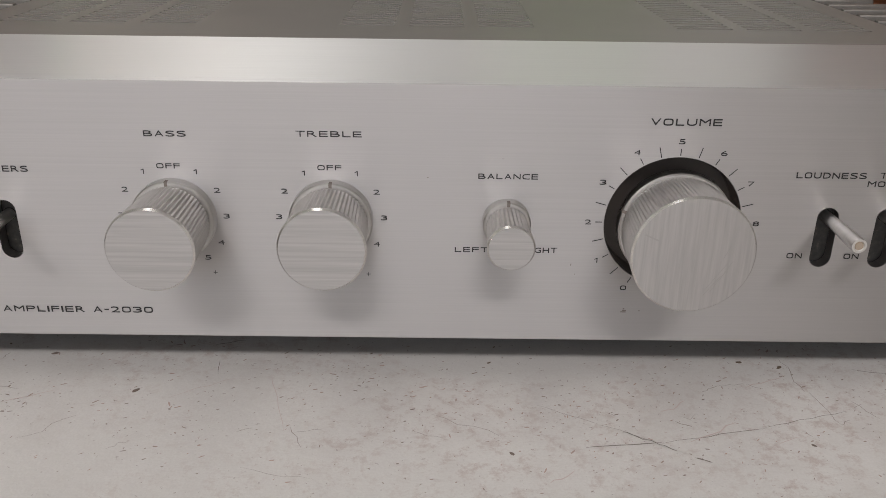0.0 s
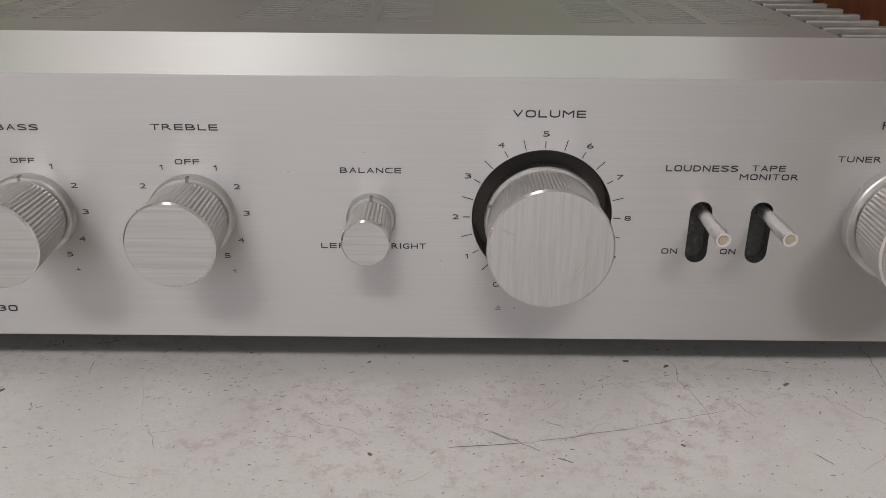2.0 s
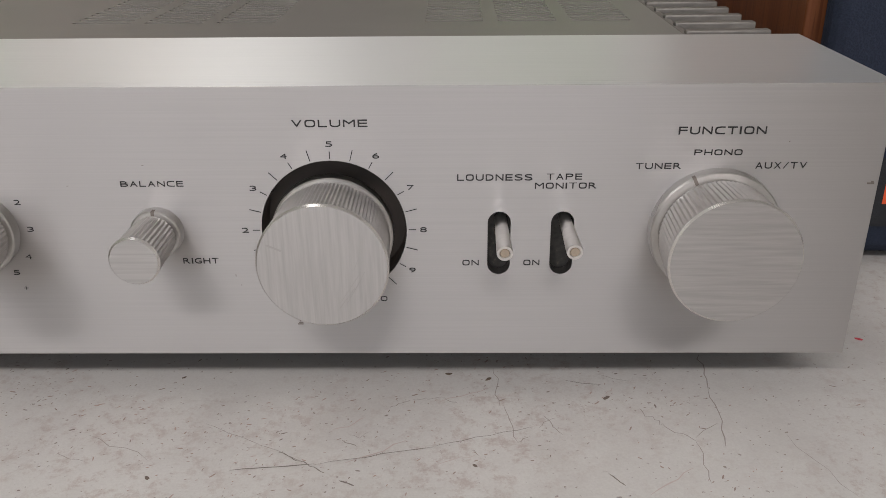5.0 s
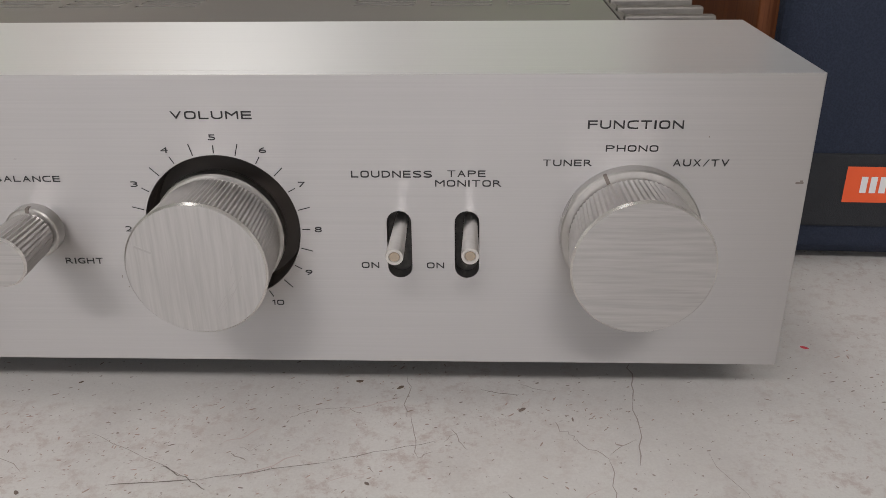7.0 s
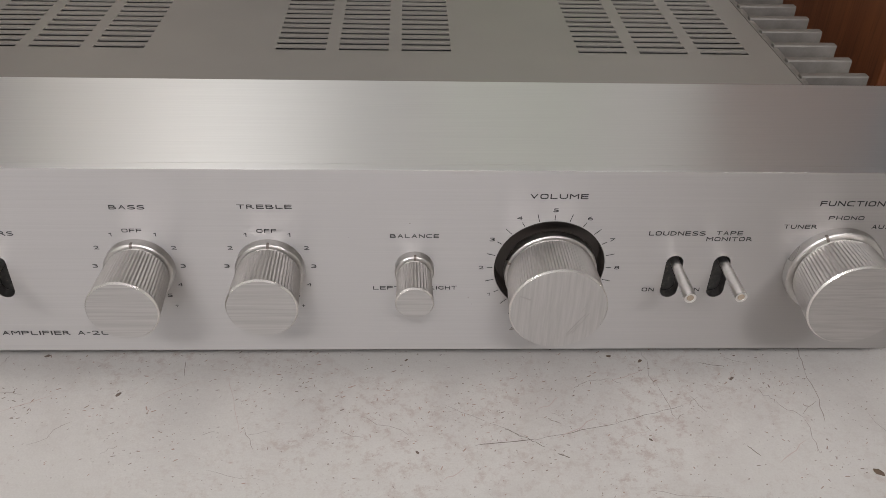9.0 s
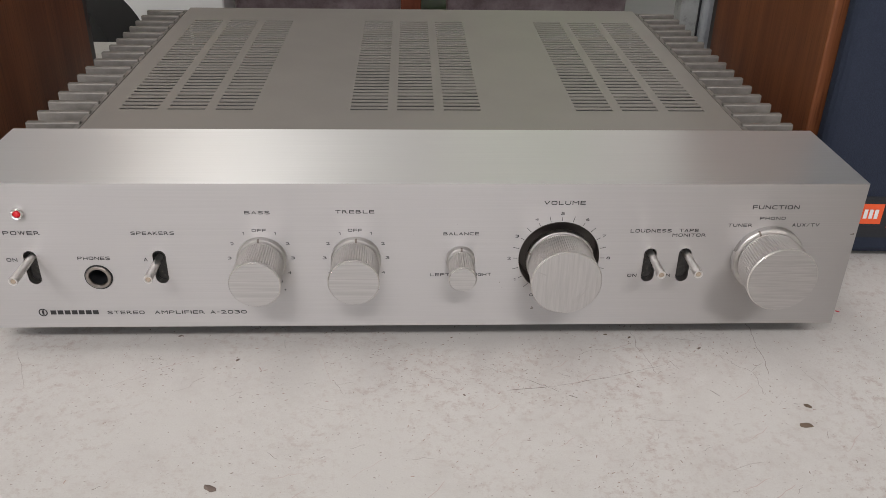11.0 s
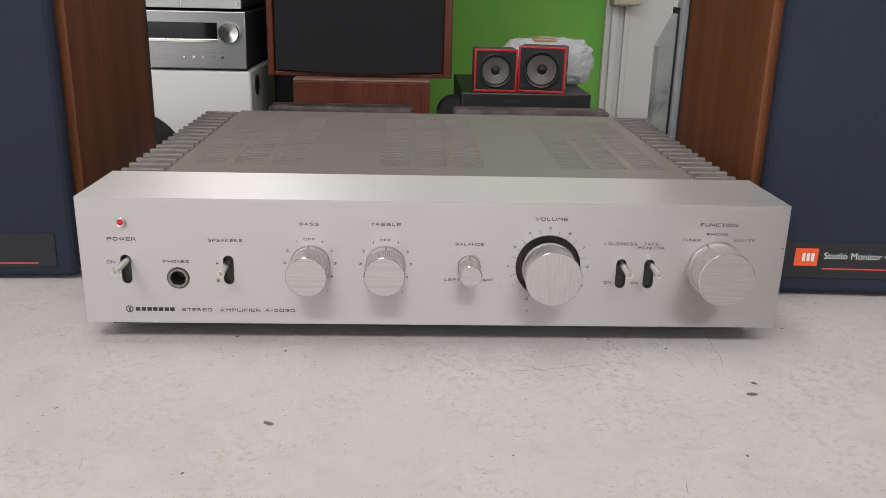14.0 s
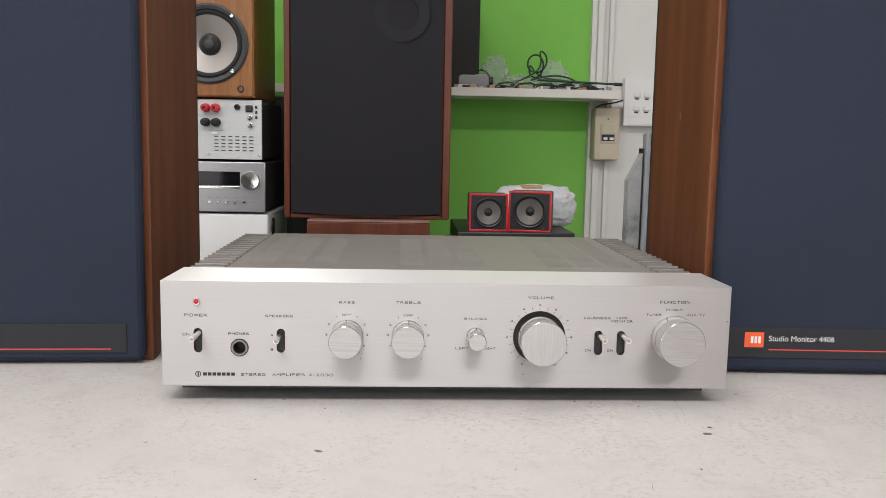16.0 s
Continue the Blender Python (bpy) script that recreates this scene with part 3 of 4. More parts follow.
# printed legends
for body, x0, x1, z0, hgt in (
    ("POWER", -0.1921, -0.1751, 0.0658, 0.0021), ("SPEAKERS", -0.1336, -0.1135, 0.0658, 0.0018), ("PHONES", -0.1605, -0.1453, 0.0524, 0.0018),
    ("ON", -0.1935, -0.1885, 0.0516, 0.0019), ("A", -0.1297, -0.1278, 0.0516, 0.0019), ("B", -0.1297, -0.1278, 0.0407, 0.0019),
    ("BASS", -0.0800, -0.0683, 0.0765, 0.0017), ("TREBLE", -0.0382, -0.0200, 0.0769, 0.0017), ("OFF", -0.0775, -0.0709, 0.0673, 0.0015), ("OFF", -0.0326, -0.0259, 0.0673, 0.0015),
    ("BALANCE", 0.0124, 0.0292, 0.0653, 0.0016), ("LEFT", 0.0062, 0.0159, 0.0428, 0.0016), ("RIGHT", 0.0262, 0.0360, 0.0428, 0.0017),
    ("VOLUME", 0.0591, 0.0787, 0.0813, 0.0020), ("LOUDNESS", 0.1016, 0.1214, 0.0666, 0.0018), ("TAPE", 0.1251, 0.1344, 0.0668, 0.0017), ("MONITOR", 0.1221, 0.1383, 0.0643, 0.0017),
    ("ON", 0.1030, 0.1075, 0.0420, 0.0017), ("ON", 0.1197, 0.1241, 0.0420, 0.0017),
    ("FUNCTION", 0.1583, 0.1807, 0.0789, 0.0021), ("PHONO", 0.1629, 0.1753, 0.0733, 0.0016), ("TUNER", 0.1481, 0.1599, 0.0696, 0.0017), ("AUX/TV", 0.1791, 0.1924, 0.0696, 0.0018),
    ("STEREO", -0.1516, -0.1337, 0.0217, 0.0020), ("AMPLIFIER", -0.1288, -0.1044, 0.0217, 0.0020), ("A-2030", -0.1018, -0.0840, 0.0217, 0.0020),
):
    text(body, x0, x1, z0, z0 + hgt, face)


def digit(body, x, z, w=0.0018, h=0.0015):
    w = {"1": 0.0009, "10": 0.0032, "+": 0.0012}.get(body, w)
    h = 0.0012 if body == "+" else h
    text(body, x - w / 2, x + w / 2, z - h / 2, z + h / 2, face)


for cx in (-0.0742, -0.0292):
    for s in (-1, 1):
        for n, (dx, z) in enumerate(((0.0074, 0.0664), (0.0130, 0.0610), (0.0150, 0.0532), (0.0128, 0.0450), (0.0085, 0.0402)), 1):
            digit(str(n), cx + s * dx, z)
    digit("+", cx + 0.0102, 0.0354)
    bar(cx - 0.0108, cx - 0.0096, 0.03530, 0.03550, face)
for n in range(21):
    a = radians(-150 + 15 * n)
    r0, r1 = (0.0201, 0.0221) if n % 2 == 0 else (0.0201, 0.0232)
    tick = rbox(-0.00011, 0.00011, -0.00014, -0.00008, r0, r1, 0)
    bmesh.ops.rotate(tick, verts=tick.verts, cent=(0, 0, 0), matrix=Matrix.Rotation(a, 3, "Y"))
    part("dial_tick", tick, INK, face, at=(VOLX, 0, KZ))
    if n % 2 == 0:
        digit(str(n // 2), VOLX + 0.0241 * math.sin(a), KZ + 0.0241 * math.cos(a))
# maker's mark, as plain shapes
for x in np.linspace(-0.1790, -0.1586, 7):
    bar(x, x + 0.0027, 0.0217, 0.0241, face)
part("maker_mark", lathe([(0.0022, -0.00014), (0.0016, -0.00014)], 28, cx=-0.1826, cz=0.0229), INK, face)
bar(-0.1831, -0.1821, 0.0216, 0.0242, face)
# small scrape on the faceplate under the dial
for dx, dz, w, h_ in ((0, 0, 0.0016, 0.00035), (0.0004, 0.0005, 0.0012, 0.0003), (0.0006, 0.001, 0.0005, 0.0004), (0.0054, 0.0004, 0.0003, 0.0005)):
    bar(0.0563 + dx, 0.0563 + dx + w, 0.0236 + dz, 0.0236 + dz + h_, face, SCRATCH, name="scrape")

# a nick at the edge and a few pin marks
for x, z, w, h_ in ((0.2088, 0.0652, 0.0019, 0.0005), (0.2098, 0.0656, 0.0007, 0.0005), (0.1868, 0.0768, 0.0003, 0.0003), (0.0188, 0.0712, 0.0006, 0.00012), (0.0402, 0.0388, 0.0002, 0.0007), (-0.002, 0.0655, 0.0005, 0.00014), (0.0415, 0.0360, 0.0002, 0.0003)):
    bar(x, x + w, z, z + h_, face, SCRATCH, name="pin_mark")


BACKY = 0.330
# dark pan added to stand for the shadow under the amplifier
part("shade_pan", rbox(-0.196, 0.196, 0.006, 0.300, 0.0105, 0.0139, 0.0008), DARK, amp)
part("chassis", rbox(-0.170, 0.170, 0.0715, BACKY - 0.004, 0.016, 0.0700, 0.001), BLACK, amp)
# ventilated cover: a grid of strips with real slots left open
cols = [-0.1636, -0.1374, -0.1112, -0.0366, -0.0104, 0.0158, 0.0904, 0.1166, 0.1428]
cols = [(c, c + 0.0208) for c in cols]
xs = sorted([-0.1755, 0.1755] + [q for c in cols for q in c])
rows_y = [(0.0990 + 0.0058 * i, 0.0990 + 0.0058 * i + 0.0029) for i in range(34)]
ys = sorted([0.0690, BACKY] + [q for c in rows_y for q in c])
bm = bmesh.new()
grid = [[bm.verts.new((x, y, 0.0914)) for y in ys] for x in xs]
starts_x, starts_y = {c[0] for c in cols}, {c[0] for c in rows_y}
for i in range(len(xs) - 1):
    for j in range(len(ys) - 1):
        if not (xs[i] in starts_x and ys[j] in starts_y):
            bm.faces.new((grid[i][j], grid[i + 1][j], grid[i + 1][j + 1], grid[i][j + 1]))
g = bmesh.ops.extrude_face_region(bm, geom=bm.faces[:])
for q in g["geom"]:
    if isinstance(q, bmesh.types.BMVert):
        q.co.z -= 0.0006
# unidentified black block, added to darken the front slots of this column
part("dark_slot_block", rbox(0.0880, 0.1080, 0.097, 0.119, 0.0702, 0.0880, 0.002), BLACK, amp, "dark block just under the cooling slots")
cover = part("top_cover", bm, COVER, amp, "champagne-grey painted steel cover with rows of cooling slots", smooth=False)
part("cover_back_edge", rbox(-0.1755, 0.1755, BACKY + 0.0002, BACKY + 0.0015, 0.016, 0.0914, 0.0003), COVER, amp)
for s in (-1, 1):
    sp_ = part("heat_sink", rbox(min(s * 0.1775, s * 0.1805), max(s * 0.1775, s * 0.1805), 0.0695, BACKY, 0.020, 0.0900, 0.0005), FIN_METAL, amp, "ribbed metal heat sink, dull with age")
    fin = finish(rbox(-0.0142, 0.0142, -0.0019, 0.0019, 0.022, 0.0914, 0.0007, 2), "fin", FIN_METAL, True)
    for i in range(16):
        y = 0.0800 + 0.0161 * i
        f = part("fin", fin, FIN_METAL, sp_, at=(s * 0.1925, y, 0))
        f.rotation_euler = (0, 0, random.uniform(-0.02, 0.02))
for x in (-0.165, 0.165):
    for y in (0.075, 0.28):
        part("rubber_foot", upright([(0, 0), (0.012, 0), (0.013, 0.003), (0.013, 0.0104), (0, 0.0104)], 28), RUBBER, amp, at=(x, y, 0))


# ---- studio monitors on the desk, one each side ----
def monitor(at, rz, badge, label):
    """Front face of the grille at y = 0, the inner side towards +x when badge is False; the base stands at z = 0."""
    t = thing("studio_monitor", label, "loudspeaker", "studio monitors beside the amplifier", at, rz)
    W, H, D = 0.235, 0.384, 0.225
    part("cabinet", rbox(0, W, 0.018, D, 0, H, 0.0015), WALNUT, t, "walnut veneered cabinet")
    part("back_panel", rbox(0.002, W - 0.002, D + 0.0005, D + 0.016, 0.002, H - 0.002, 0.002), BLACK, t, "black back panel")
    g_ = part("grille", rbox(0.004, W - 0.004, 0.0, 0.0165, 0.0025, H - 0.003, 0.008, 4), NAVY, t, "navy-black cloth grille")
    sx = -0.0002 if badge else W - 0.0002
    part("nick", rbox(sx, sx + 0.0004, 0.118, 0.1205, 0.220, 0.2275, 0), PALE_EDGE if badge else CHERRY, t, "small dent in the veneer")
    b0, b1 = (0.016, W - 0.012) if badge else (0.012, W - 0.018)
    part("badge_band", rbox(b0, b1, -0.0012, 0.002, 0.011 if not badge else 0.0155, 0.0365 if not badge else 0.0425, 0.0008), BAND, g_)
    yy = -0.00135
    if badge:
        bar(0.0322, 0.0488, 0.0250, 0.0382, g_, ORANGE, yy, "maker_badge")
        for k in range(3):
            bar(0.0375 + 0.0032 * k, 0.0397 + 0.0032 * k, 0.0286, 0.0346, g_, WHITE_INK, yy - 0.0002, "badge_bar")
        text("Studio Monitor 4406", 0.0530, 0.1095, 0.0306, 0.0354, g_, WHITE_INK, yy - 0.0001, wide=False)
        bar(0.0530, 0.2100, 0.0226, 0.0236, g_, REDLINE, yy, "red_line")
    else:
        bar(0.0200, W - 0.0310, 0.0142, 0.0152, g_, REDLINE, yy, "red_line")
    return t


monitor((0.2287, 0.0915, 0), -2.4, True, "walnut studio monitor with a navy cloth grille and badge")
monitor((-0.2500 - 0.235 * math.cos(radians(2.3)), 0.1085 - 0.235 * math.sin(radians(2.3)), 0), 2.3, False, "walnut studio monitor with a navy cloth grille, red line")


# ---- behind the amplifier ----
BK = (0.0412, 0, 0.0107)
BK_LEFT = (0.0388, 0, 0.0107)
BK_RIGHT = (0.0465, 0, 0.0107)
WK = (0.0754, 0, 0.0279)
WALL_K = (0.0866, 0, 0.0275)


def dust_box(x0, x1, y0, y1, z1, label):
    t = thing("dust_cover", label, "turntable lid", "smoked lids behind the amplifier")
    part("lid", rbox(x0, x1, y0, y1, -0.05, z1, 0.006, 4), MAUVE, t, "dusty smoked acrylic lid")
    part("base", rbox(x0 + 0.004, x1 - 0.004, y0 + 0.004, y1 - 0.004, -0.112, -0.0505, 0.003), DKGREY, t)
    return t


dust_box(-0.195, -0.0127, 0.60, 0.635, 0.0562, "dusty mauve smoked acrylic lid on a dark base")
dust_box(0.0385, 0.2385, 0.60, 0.635, 0.0555, "dusty brown smoked acrylic lid on a dark base")


def floor_speaker():
    t = thing("large_loudspeaker", "tall wooden loudspeaker with a charcoal cloth grille", "loudspeaker", at=BK)
    x0, x1, z0, z1, y0 = -0.292, 0.009, 0.042, 0.72, 0.95
    part("cabinet", rbox(x0, x1, y0 + 0.012, y0 + 0.30, z0, z1, 0.002), CHERRY, t, "reddish brown veneered cabinet")
    for a, c in ((x0, x0 + 0.011), (x1 - 0.014, x1)):
        part("front_stile", rbox(a, c, y0, y0 + 0.0118, z0, z1, 0.002), CHERRY, t)
    part("front_rail", rbox(x0 + 0.0112, x1 - 0.0142, y0, y0 + 0.0118, z0, z0 + 0.008, 0.002), CHERRY, t)
    bm = bmesh.new()
    pts = [(x0 + 0.014 + (x1 - x0 - 0.031) * i / 16, 0.0105 - 0.0035 * math.sin(math.pi * i / 16)) for i in range(17)]
    lo = [bm.verts.new((x, y0 - 0.004 - 2.4 * (0.0105 - q) , z0 + q)) for x, q in pts]
    hi = [bm.verts.new((x, y0 - 0.004 - 2.4 * (0.0105 - q), z1 - 0.012)) for x, q in pts]
    lo2, hi2 = [bm.verts.new((q.co.x, y0 + 0.010, q.co.z)) for q in lo], [bm.verts.new((q.co.x, y0 + 0.010, q.co.z)) for q in hi]
    for i in range(16):
        for a, c in ((lo, hi), (lo2, hi2), (lo, lo2), (hi, hi2)):
            bm.faces.new((a[i], a[i + 1], c[i + 1], c[i]))
    for i in (0, 16):
        bm.faces.new((lo[i], hi[i], hi2[i], lo2[i]))
    gr = part("grille", bm, CHAR, t, "bowed charcoal cloth grille")
    part("driver_ring", lathe([(0.050, 0.9380), (0.046, 0.9374), (0.035, 0.9374), (0.030, 0.9380)], 48, cx=-0.082, cz=0.409), CHAR_RING, gr, "driver ring showing faintly through the cloth")
    return t


floor_speaker()
plinth = thing("wooden_box", "reddish veneered box with a pale top edge, under the loudspeaker", "box", at=BK)
part("body", rbox(-0.247, -0.027, 0.915, 1.22, -0.12, 0.0385, 0.002), CHERRY, plinth)
part("top_edge", rbox(-0.247, -0.027, 0.915, 1.22, 0.0388, 0.0418, 0.0008), PALE_EDGE, plinth, "pale laminate edge")


def cone_driver(parent, cx, cz, y, r, cone, name="driver", cap=0.33, rim=0.85):
    d = part(name, lathe([(r * 1.16, y + 0.001), (r * 1.16, y - 0.003), (r * 1.10, y - 0.004), (r, y - 0.003), (r * 0.97, y + 0.001)], 44, cx=cx, cz=cz), BLACK, parent)
    part("surround", lathe([(r * 0.99, y), (r * (rim + 1) / 2, y - 0.003), (r * (rim - 0.01), y + 0.001)], 40, cx=cx, cz=cz), RUBBER, d)
    part("cone", lathe([(r * rim, y + 0.001), (r * 0.55, y + r * 0.12), (r * cap, y + r * 0.21)], 40, cx=cx, cz=cz), cone, d, "pale driver cone")
    part("dust_cap", lathe([(r * cap * 1.05, y + r * 0.21), (r * cap * 0.85, y + r * 0.10), (r * cap * 0.45, y + r * 0.02), (0, y - r * 0.01)], 28, cx=cx, cz=cz), BLACK, d)
    return d


def screw(parent, x, y, z, r=0.003, mat=None):
    part("screw", lathe([(r, y + 0.0005), (r, y - 0.0008), (r * 0.7, y - 0.0014), (0, y - 0.001)], 12, cx=x, cz=z), mat or CHROME, parent)


# hi-fi stack on a white box
wb = thing("white_cabinet", "white box with a dark side port, under the hi-fi stack", "cabinet", at=BK_LEFT)
part("body", rbox(-0.490, -0.318, 0.95, 1.20, -0.12, 0.047, 0.006, 3), WHITE_PL, wb)
pt = rod((-0.320, 1.0, 0.02), (-0.316, 1.0, 0.02), 0.017, 24)
part("side_port", pt, BLACK, wb)
part("front_knob", rbox(-0.497, -0.490, 0.944, 0.952, -0.008, 0.004, 0.002), BLACK, wb)
cd = thing("cd_receiver", "silver compact receiver with a dark display and round knob", "receiver", at=BK_LEFT)
part("case", rbox(-0.595, -0.3245, 0.956, 1.20, 0.051, 0.1405, 0.002), DKGREY, cd, "dark grey casing")
fz = part("fascia", rbox(-0.597, -0.3230, 0.950, 0.9555, 0.0505, 0.1415, 0.0015), SILVER, cd, "silver fascia")
part("display", rbox(-0.560, -0.3685, 0.9488, 0.9515, 0.0985, 0.1240, 0.0004), GLASSY, cd, "black display window")
part("tray_lip", rbox(-0.560, -0.3685, 0.9485, 0.9515, 0.0925, 0.0975, 0.0006), CHROME, cd)
part("round_knob", lathe([(0.0168, 0.951), (0.0168, 0.943), (0.0155, 0.9405), (0.003, 0.942), (0, 0.942)], 40, cx=-0.3490, cz=0.1085), CHROME, cd, "polished round knob")
for i in range(5):
    x = -0.4240 + 0.0155 * i
    part("push_button", lathe([(0.0030, 0.951), (0.0030, 0.9475), (0.0022, 0.9465), (0, 0.9465)], 16, cx=x, cz=0.0690), CHROME, cd)
    bar(x - 0.004, x + 0.004, 0.0763, 0.0773, fz, MIDGREY, 0.9498)
bar(-0.353, -0.341, 0.0675, 0.0685, fz, MIDGREY, 0.9498)

ra = thing("rear_facing_unit", "hi-fi unit turned with its pale connector panel outwards", "amplifier", at=BK_LEFT)
part("case", rbox(-0.595, -0.3300, 0.956, 1.20, 0.1465, 0.2520, 0.002), DKGREY, ra, "dark casing")
rp = part("rear_panel", rbox(-0.596, -0.3290, 0.950, 0.9555, 0.1460, 0.2525, 0.0008), plaster("pale_zinc_panel", (0.62, 0.64, 0.64), 0.95), ra, "pale zinc connector panel")
for (x, z), mat_ in zip(((-0.427, 0.2370), (-0.4095, 0.2370), (-0.4275, 0.2115), (-0.4095, 0.2115)), (REDPOST, REDPOST, BLACK, BLACK)):
    bp = part("binding_post", lathe([(0.0078, 0.950), (0.0078, 0.944), (0.0062, 0.943), (0.0066, 0.931), (0.0040, 0.929), (0, 0.929)], 20, cx=x, cz=z), mat_, ra)
    part("post_bore", lathe([(0.003, 0.9288), (0, 0.9288)], 14, cx=x, cz=z), RUBBER, bp)
for x, z, r in ((-0.372, 0.2395, 0.0050), (-0.3495, 0.2215, 0.0046), (-0.3490, 0.2080, 0.0046)):
    part("socket", lathe([(r, 0.950), (r, 0.945), (r * 0.55, 0.944), (r * 0.5, 0.949), (0, 0.949)], 20, cx=x, cz=z), CHROME if r < 0.005 else BLACK, ra)
part("mains_inlet", rbox(-0.3575, -0.3445, 0.946, 0.951, 0.2310, 0.2430, 0.002), BLACK, ra)
for i in range(3):
    part("mini_socket", rbox(-0.3405, -0.3365, 0.948, 0.951, 0.2190 + 0.009 * i, 0.2240 + 0.009 * i, 0.0006), BLACK, ra)
for i in range(6):
    for j in range(5):
        x, z = -0.4100 + 0.0125 * i, 0.1620 + 0.0062 * j
        part("vent_slit", rbox(x - 0.0035, x + 0.0035, 0.9488, 0.9506, z - 0.0007, z + 0.0007, 0), DKGREY, rp)
for x in (-0.424, -0.334):
    screw(ra, x, 0.950, 0.1535, 0.0024)
bar(-0.424, -0.395, 0.1970, 0.1980, rp, MIDGREY, 0.9498)
part("slide_switch", rbox(-0.4180, -0.4070, 0.9475, 0.951, 0.1900, 0.1945, 0.0006), WHITE_PL, ra)

bs = thing("bookshelf_speaker", "honey-coloured wooden speaker with an exposed woofer", "loudspeaker", at=BK_LEFT)
part("cabinet", rbox(-0.5500, -0.3400, 0.953, 1.19, 0.2560, 0.62, 0.003), HONEY, bs, "honey-brown veneered cabinet")
part("baffle", plate([(-0.5500, 0.2560), (-0.3400, 0.2560), (-0.3400, 0.62), (-0.5500, 0.62)], [circle(-0.4190, 0.3480, 0.0640), circle(-0.4190, 0.4700, 0.0275)], 0.938, 0.9527, 0.003), HONEY, bs, "honey wood front", smooth=False)
cone_driver(bs, -0.4190, 0.3480, 0.938, 0.0600, CONE_LT, "woofer", 0.31)
cone_driver(bs, -0.4190, 0.4700, 0.938, 0.0260, CONE, "tweeter", 0.4)
for x, z in ((-0.3770, 0.3960), (-0.3770, 0.3010), (-0.4610, 0.3960), (-0.4610, 0.3010)):
    screw(bs, x, 0.9335, z, 0.0036)
part("grille_peg_hole", lathe([(0.0062, 0.9382), (0.0062, 0.9360), (0.0040, 0.9358), (0.0036, 0.9385)], 20, cx=-0.3635, cz=0.2710), BLACK, bs)

# dark box added in place of the shadowed gap beside the stack
dc = thing("dark_gap_filler", "tall dark box added to fill the shadowed gap behind the hi-fi stack", "case", at=BK_LEFT)
part("body", rbox(-0.44, -0.272, 1.245, 1.45, -0.12, 0.27, 0.006), DKGREY, dc)
part("top_cap", rbox(-0.435, -0.277, 1.25, 1.445, 0.2702, 0.274, 0.001), BLACK, dc)

HOUSING = rod((-0.455, 0.70, -0.082), (-0.425, 0.75, -0.082), 0.090, 44)
for q in HOUSING.verts:
    q.co.z = max(q.co.z, -0.1198)
rj = thing("round_black_housing", "round matt black housing standing behind the monitor", "housing", at=(0.0298, 0, 0.0107))
part("housing", HOUSING, RUBBER, rj)

# red satellites on a black deck
deck = thing("black_deck", "black hi-fi deck with a dusty top", "hi-fi deck", at=BK_RIGHT)
part("case", rbox(0.020, 0.236, 0.935, 1.20, -0.12, 0.0225, 0.003), BLACK, deck)
part("button", rbox(0.090, 0.116, 0.9335, 0.9365, -0.005, 0.010, 0.001), BLACK, deck)
part("knob", lathe([(0.006, 0.936), (0.006, 0.927), (0, 0.927)], 20, cx=0.212, cz=0.006), BLACK, deck)
rk = thing("round_black_object", "round dark object leaning beside the black deck", "housing", at=BK_RIGHT)
part("housing", rod((0.010, 0.95, -0.018), (0.010, 1.0, -0.018), 0.028, 32), RUBBER, rk)


def satellite(cx, z0, w, rz, label):
    t = thing("satellite_speaker", label, "loudspeaker", "red satellite pair", (cx + BK_RIGHT[0], 0.948, z0 + BK_RIGHT[2]), rz)
    h_ = max(w * 0.95, 0.069)
    part("body", rbox(-w / 2 + 0.0005, w / 2 - 0.0005, 0.0085, 0.058, 0.0005, h_ - 0.0005, 0.003), SATBODY, t, "grey cabinet behind the red frame")
    e = 0.0034
    for a, c, p, q in ((-w / 2, w / 2, 0, e), (-w / 2, w / 2, h_ - e, h_), (-w / 2, -w / 2 + e, e, h_ - e), (w / 2 - e, w / 2, e, h_ - e)):
        part("red_frame", rbox(a, c, -0.001, 0.0083, p, q, 0.0008), RED, t, "glossy red frame edge")
    part("baffle", plate([(-w / 2 + e, e), (w / 2 - e, e), (w / 2 - e, h_ - e), (-w / 2 + e, h_ - e)], [circle(0, h_ / 2, w * 0.36)], 0.0, 0.0082, 0.0003), BLACK, t, smooth=False)
    cone_driver(t, 0, h_ / 2, -0.0002, w * 0.335, CONE, "driver", 0.30, 0.94)
    for x in (-1, 1):
        for z in (-1, 1):
            screw(t, x * w * 0.37, -0.0004, h_ / 2 + z * w * 0.36, 0.0026, BLACK)
    return t


satellite(0.0765, 0.0225, 0.0715, 0, "small grey cube speaker in a red frame, on the deck")
satellite(0.1525, 0.0225, 0.0785, -14, "slightly larger cube speaker in a red frame, on the deck")

roll = thing("wrapped_parcel", "parcel in bubble wrap with tan tape, behind the red speakers", "parcel", at=BK_RIGHT)
bm = bmesh.new()
bmesh.ops.create_uvsphere(bm, u_segments=72, v_segments=44, radius=1)
for q in bm.verts:
    p = q.co.copy()
    k = 1 + 0.10 * noise.noise(p * 3.1) + 0.05 * noise.noise(p * 9)
    q.co = Vector((0.180 + 0.082 * math.copysign(abs(p.x) ** 0.6, p.x) * k, 1.085 + 0.036 * p.y * k, 0.0600 + 0.042 * math.copysign(abs(p.z) ** 0.65, p.z) * k))
part("wrap", bm, WRAP, roll)
part("tape_band", rbox(0.152, 0.194, 1.060, 1.110, 0.0960, 0.1025, 0.003), TAPE, roll)

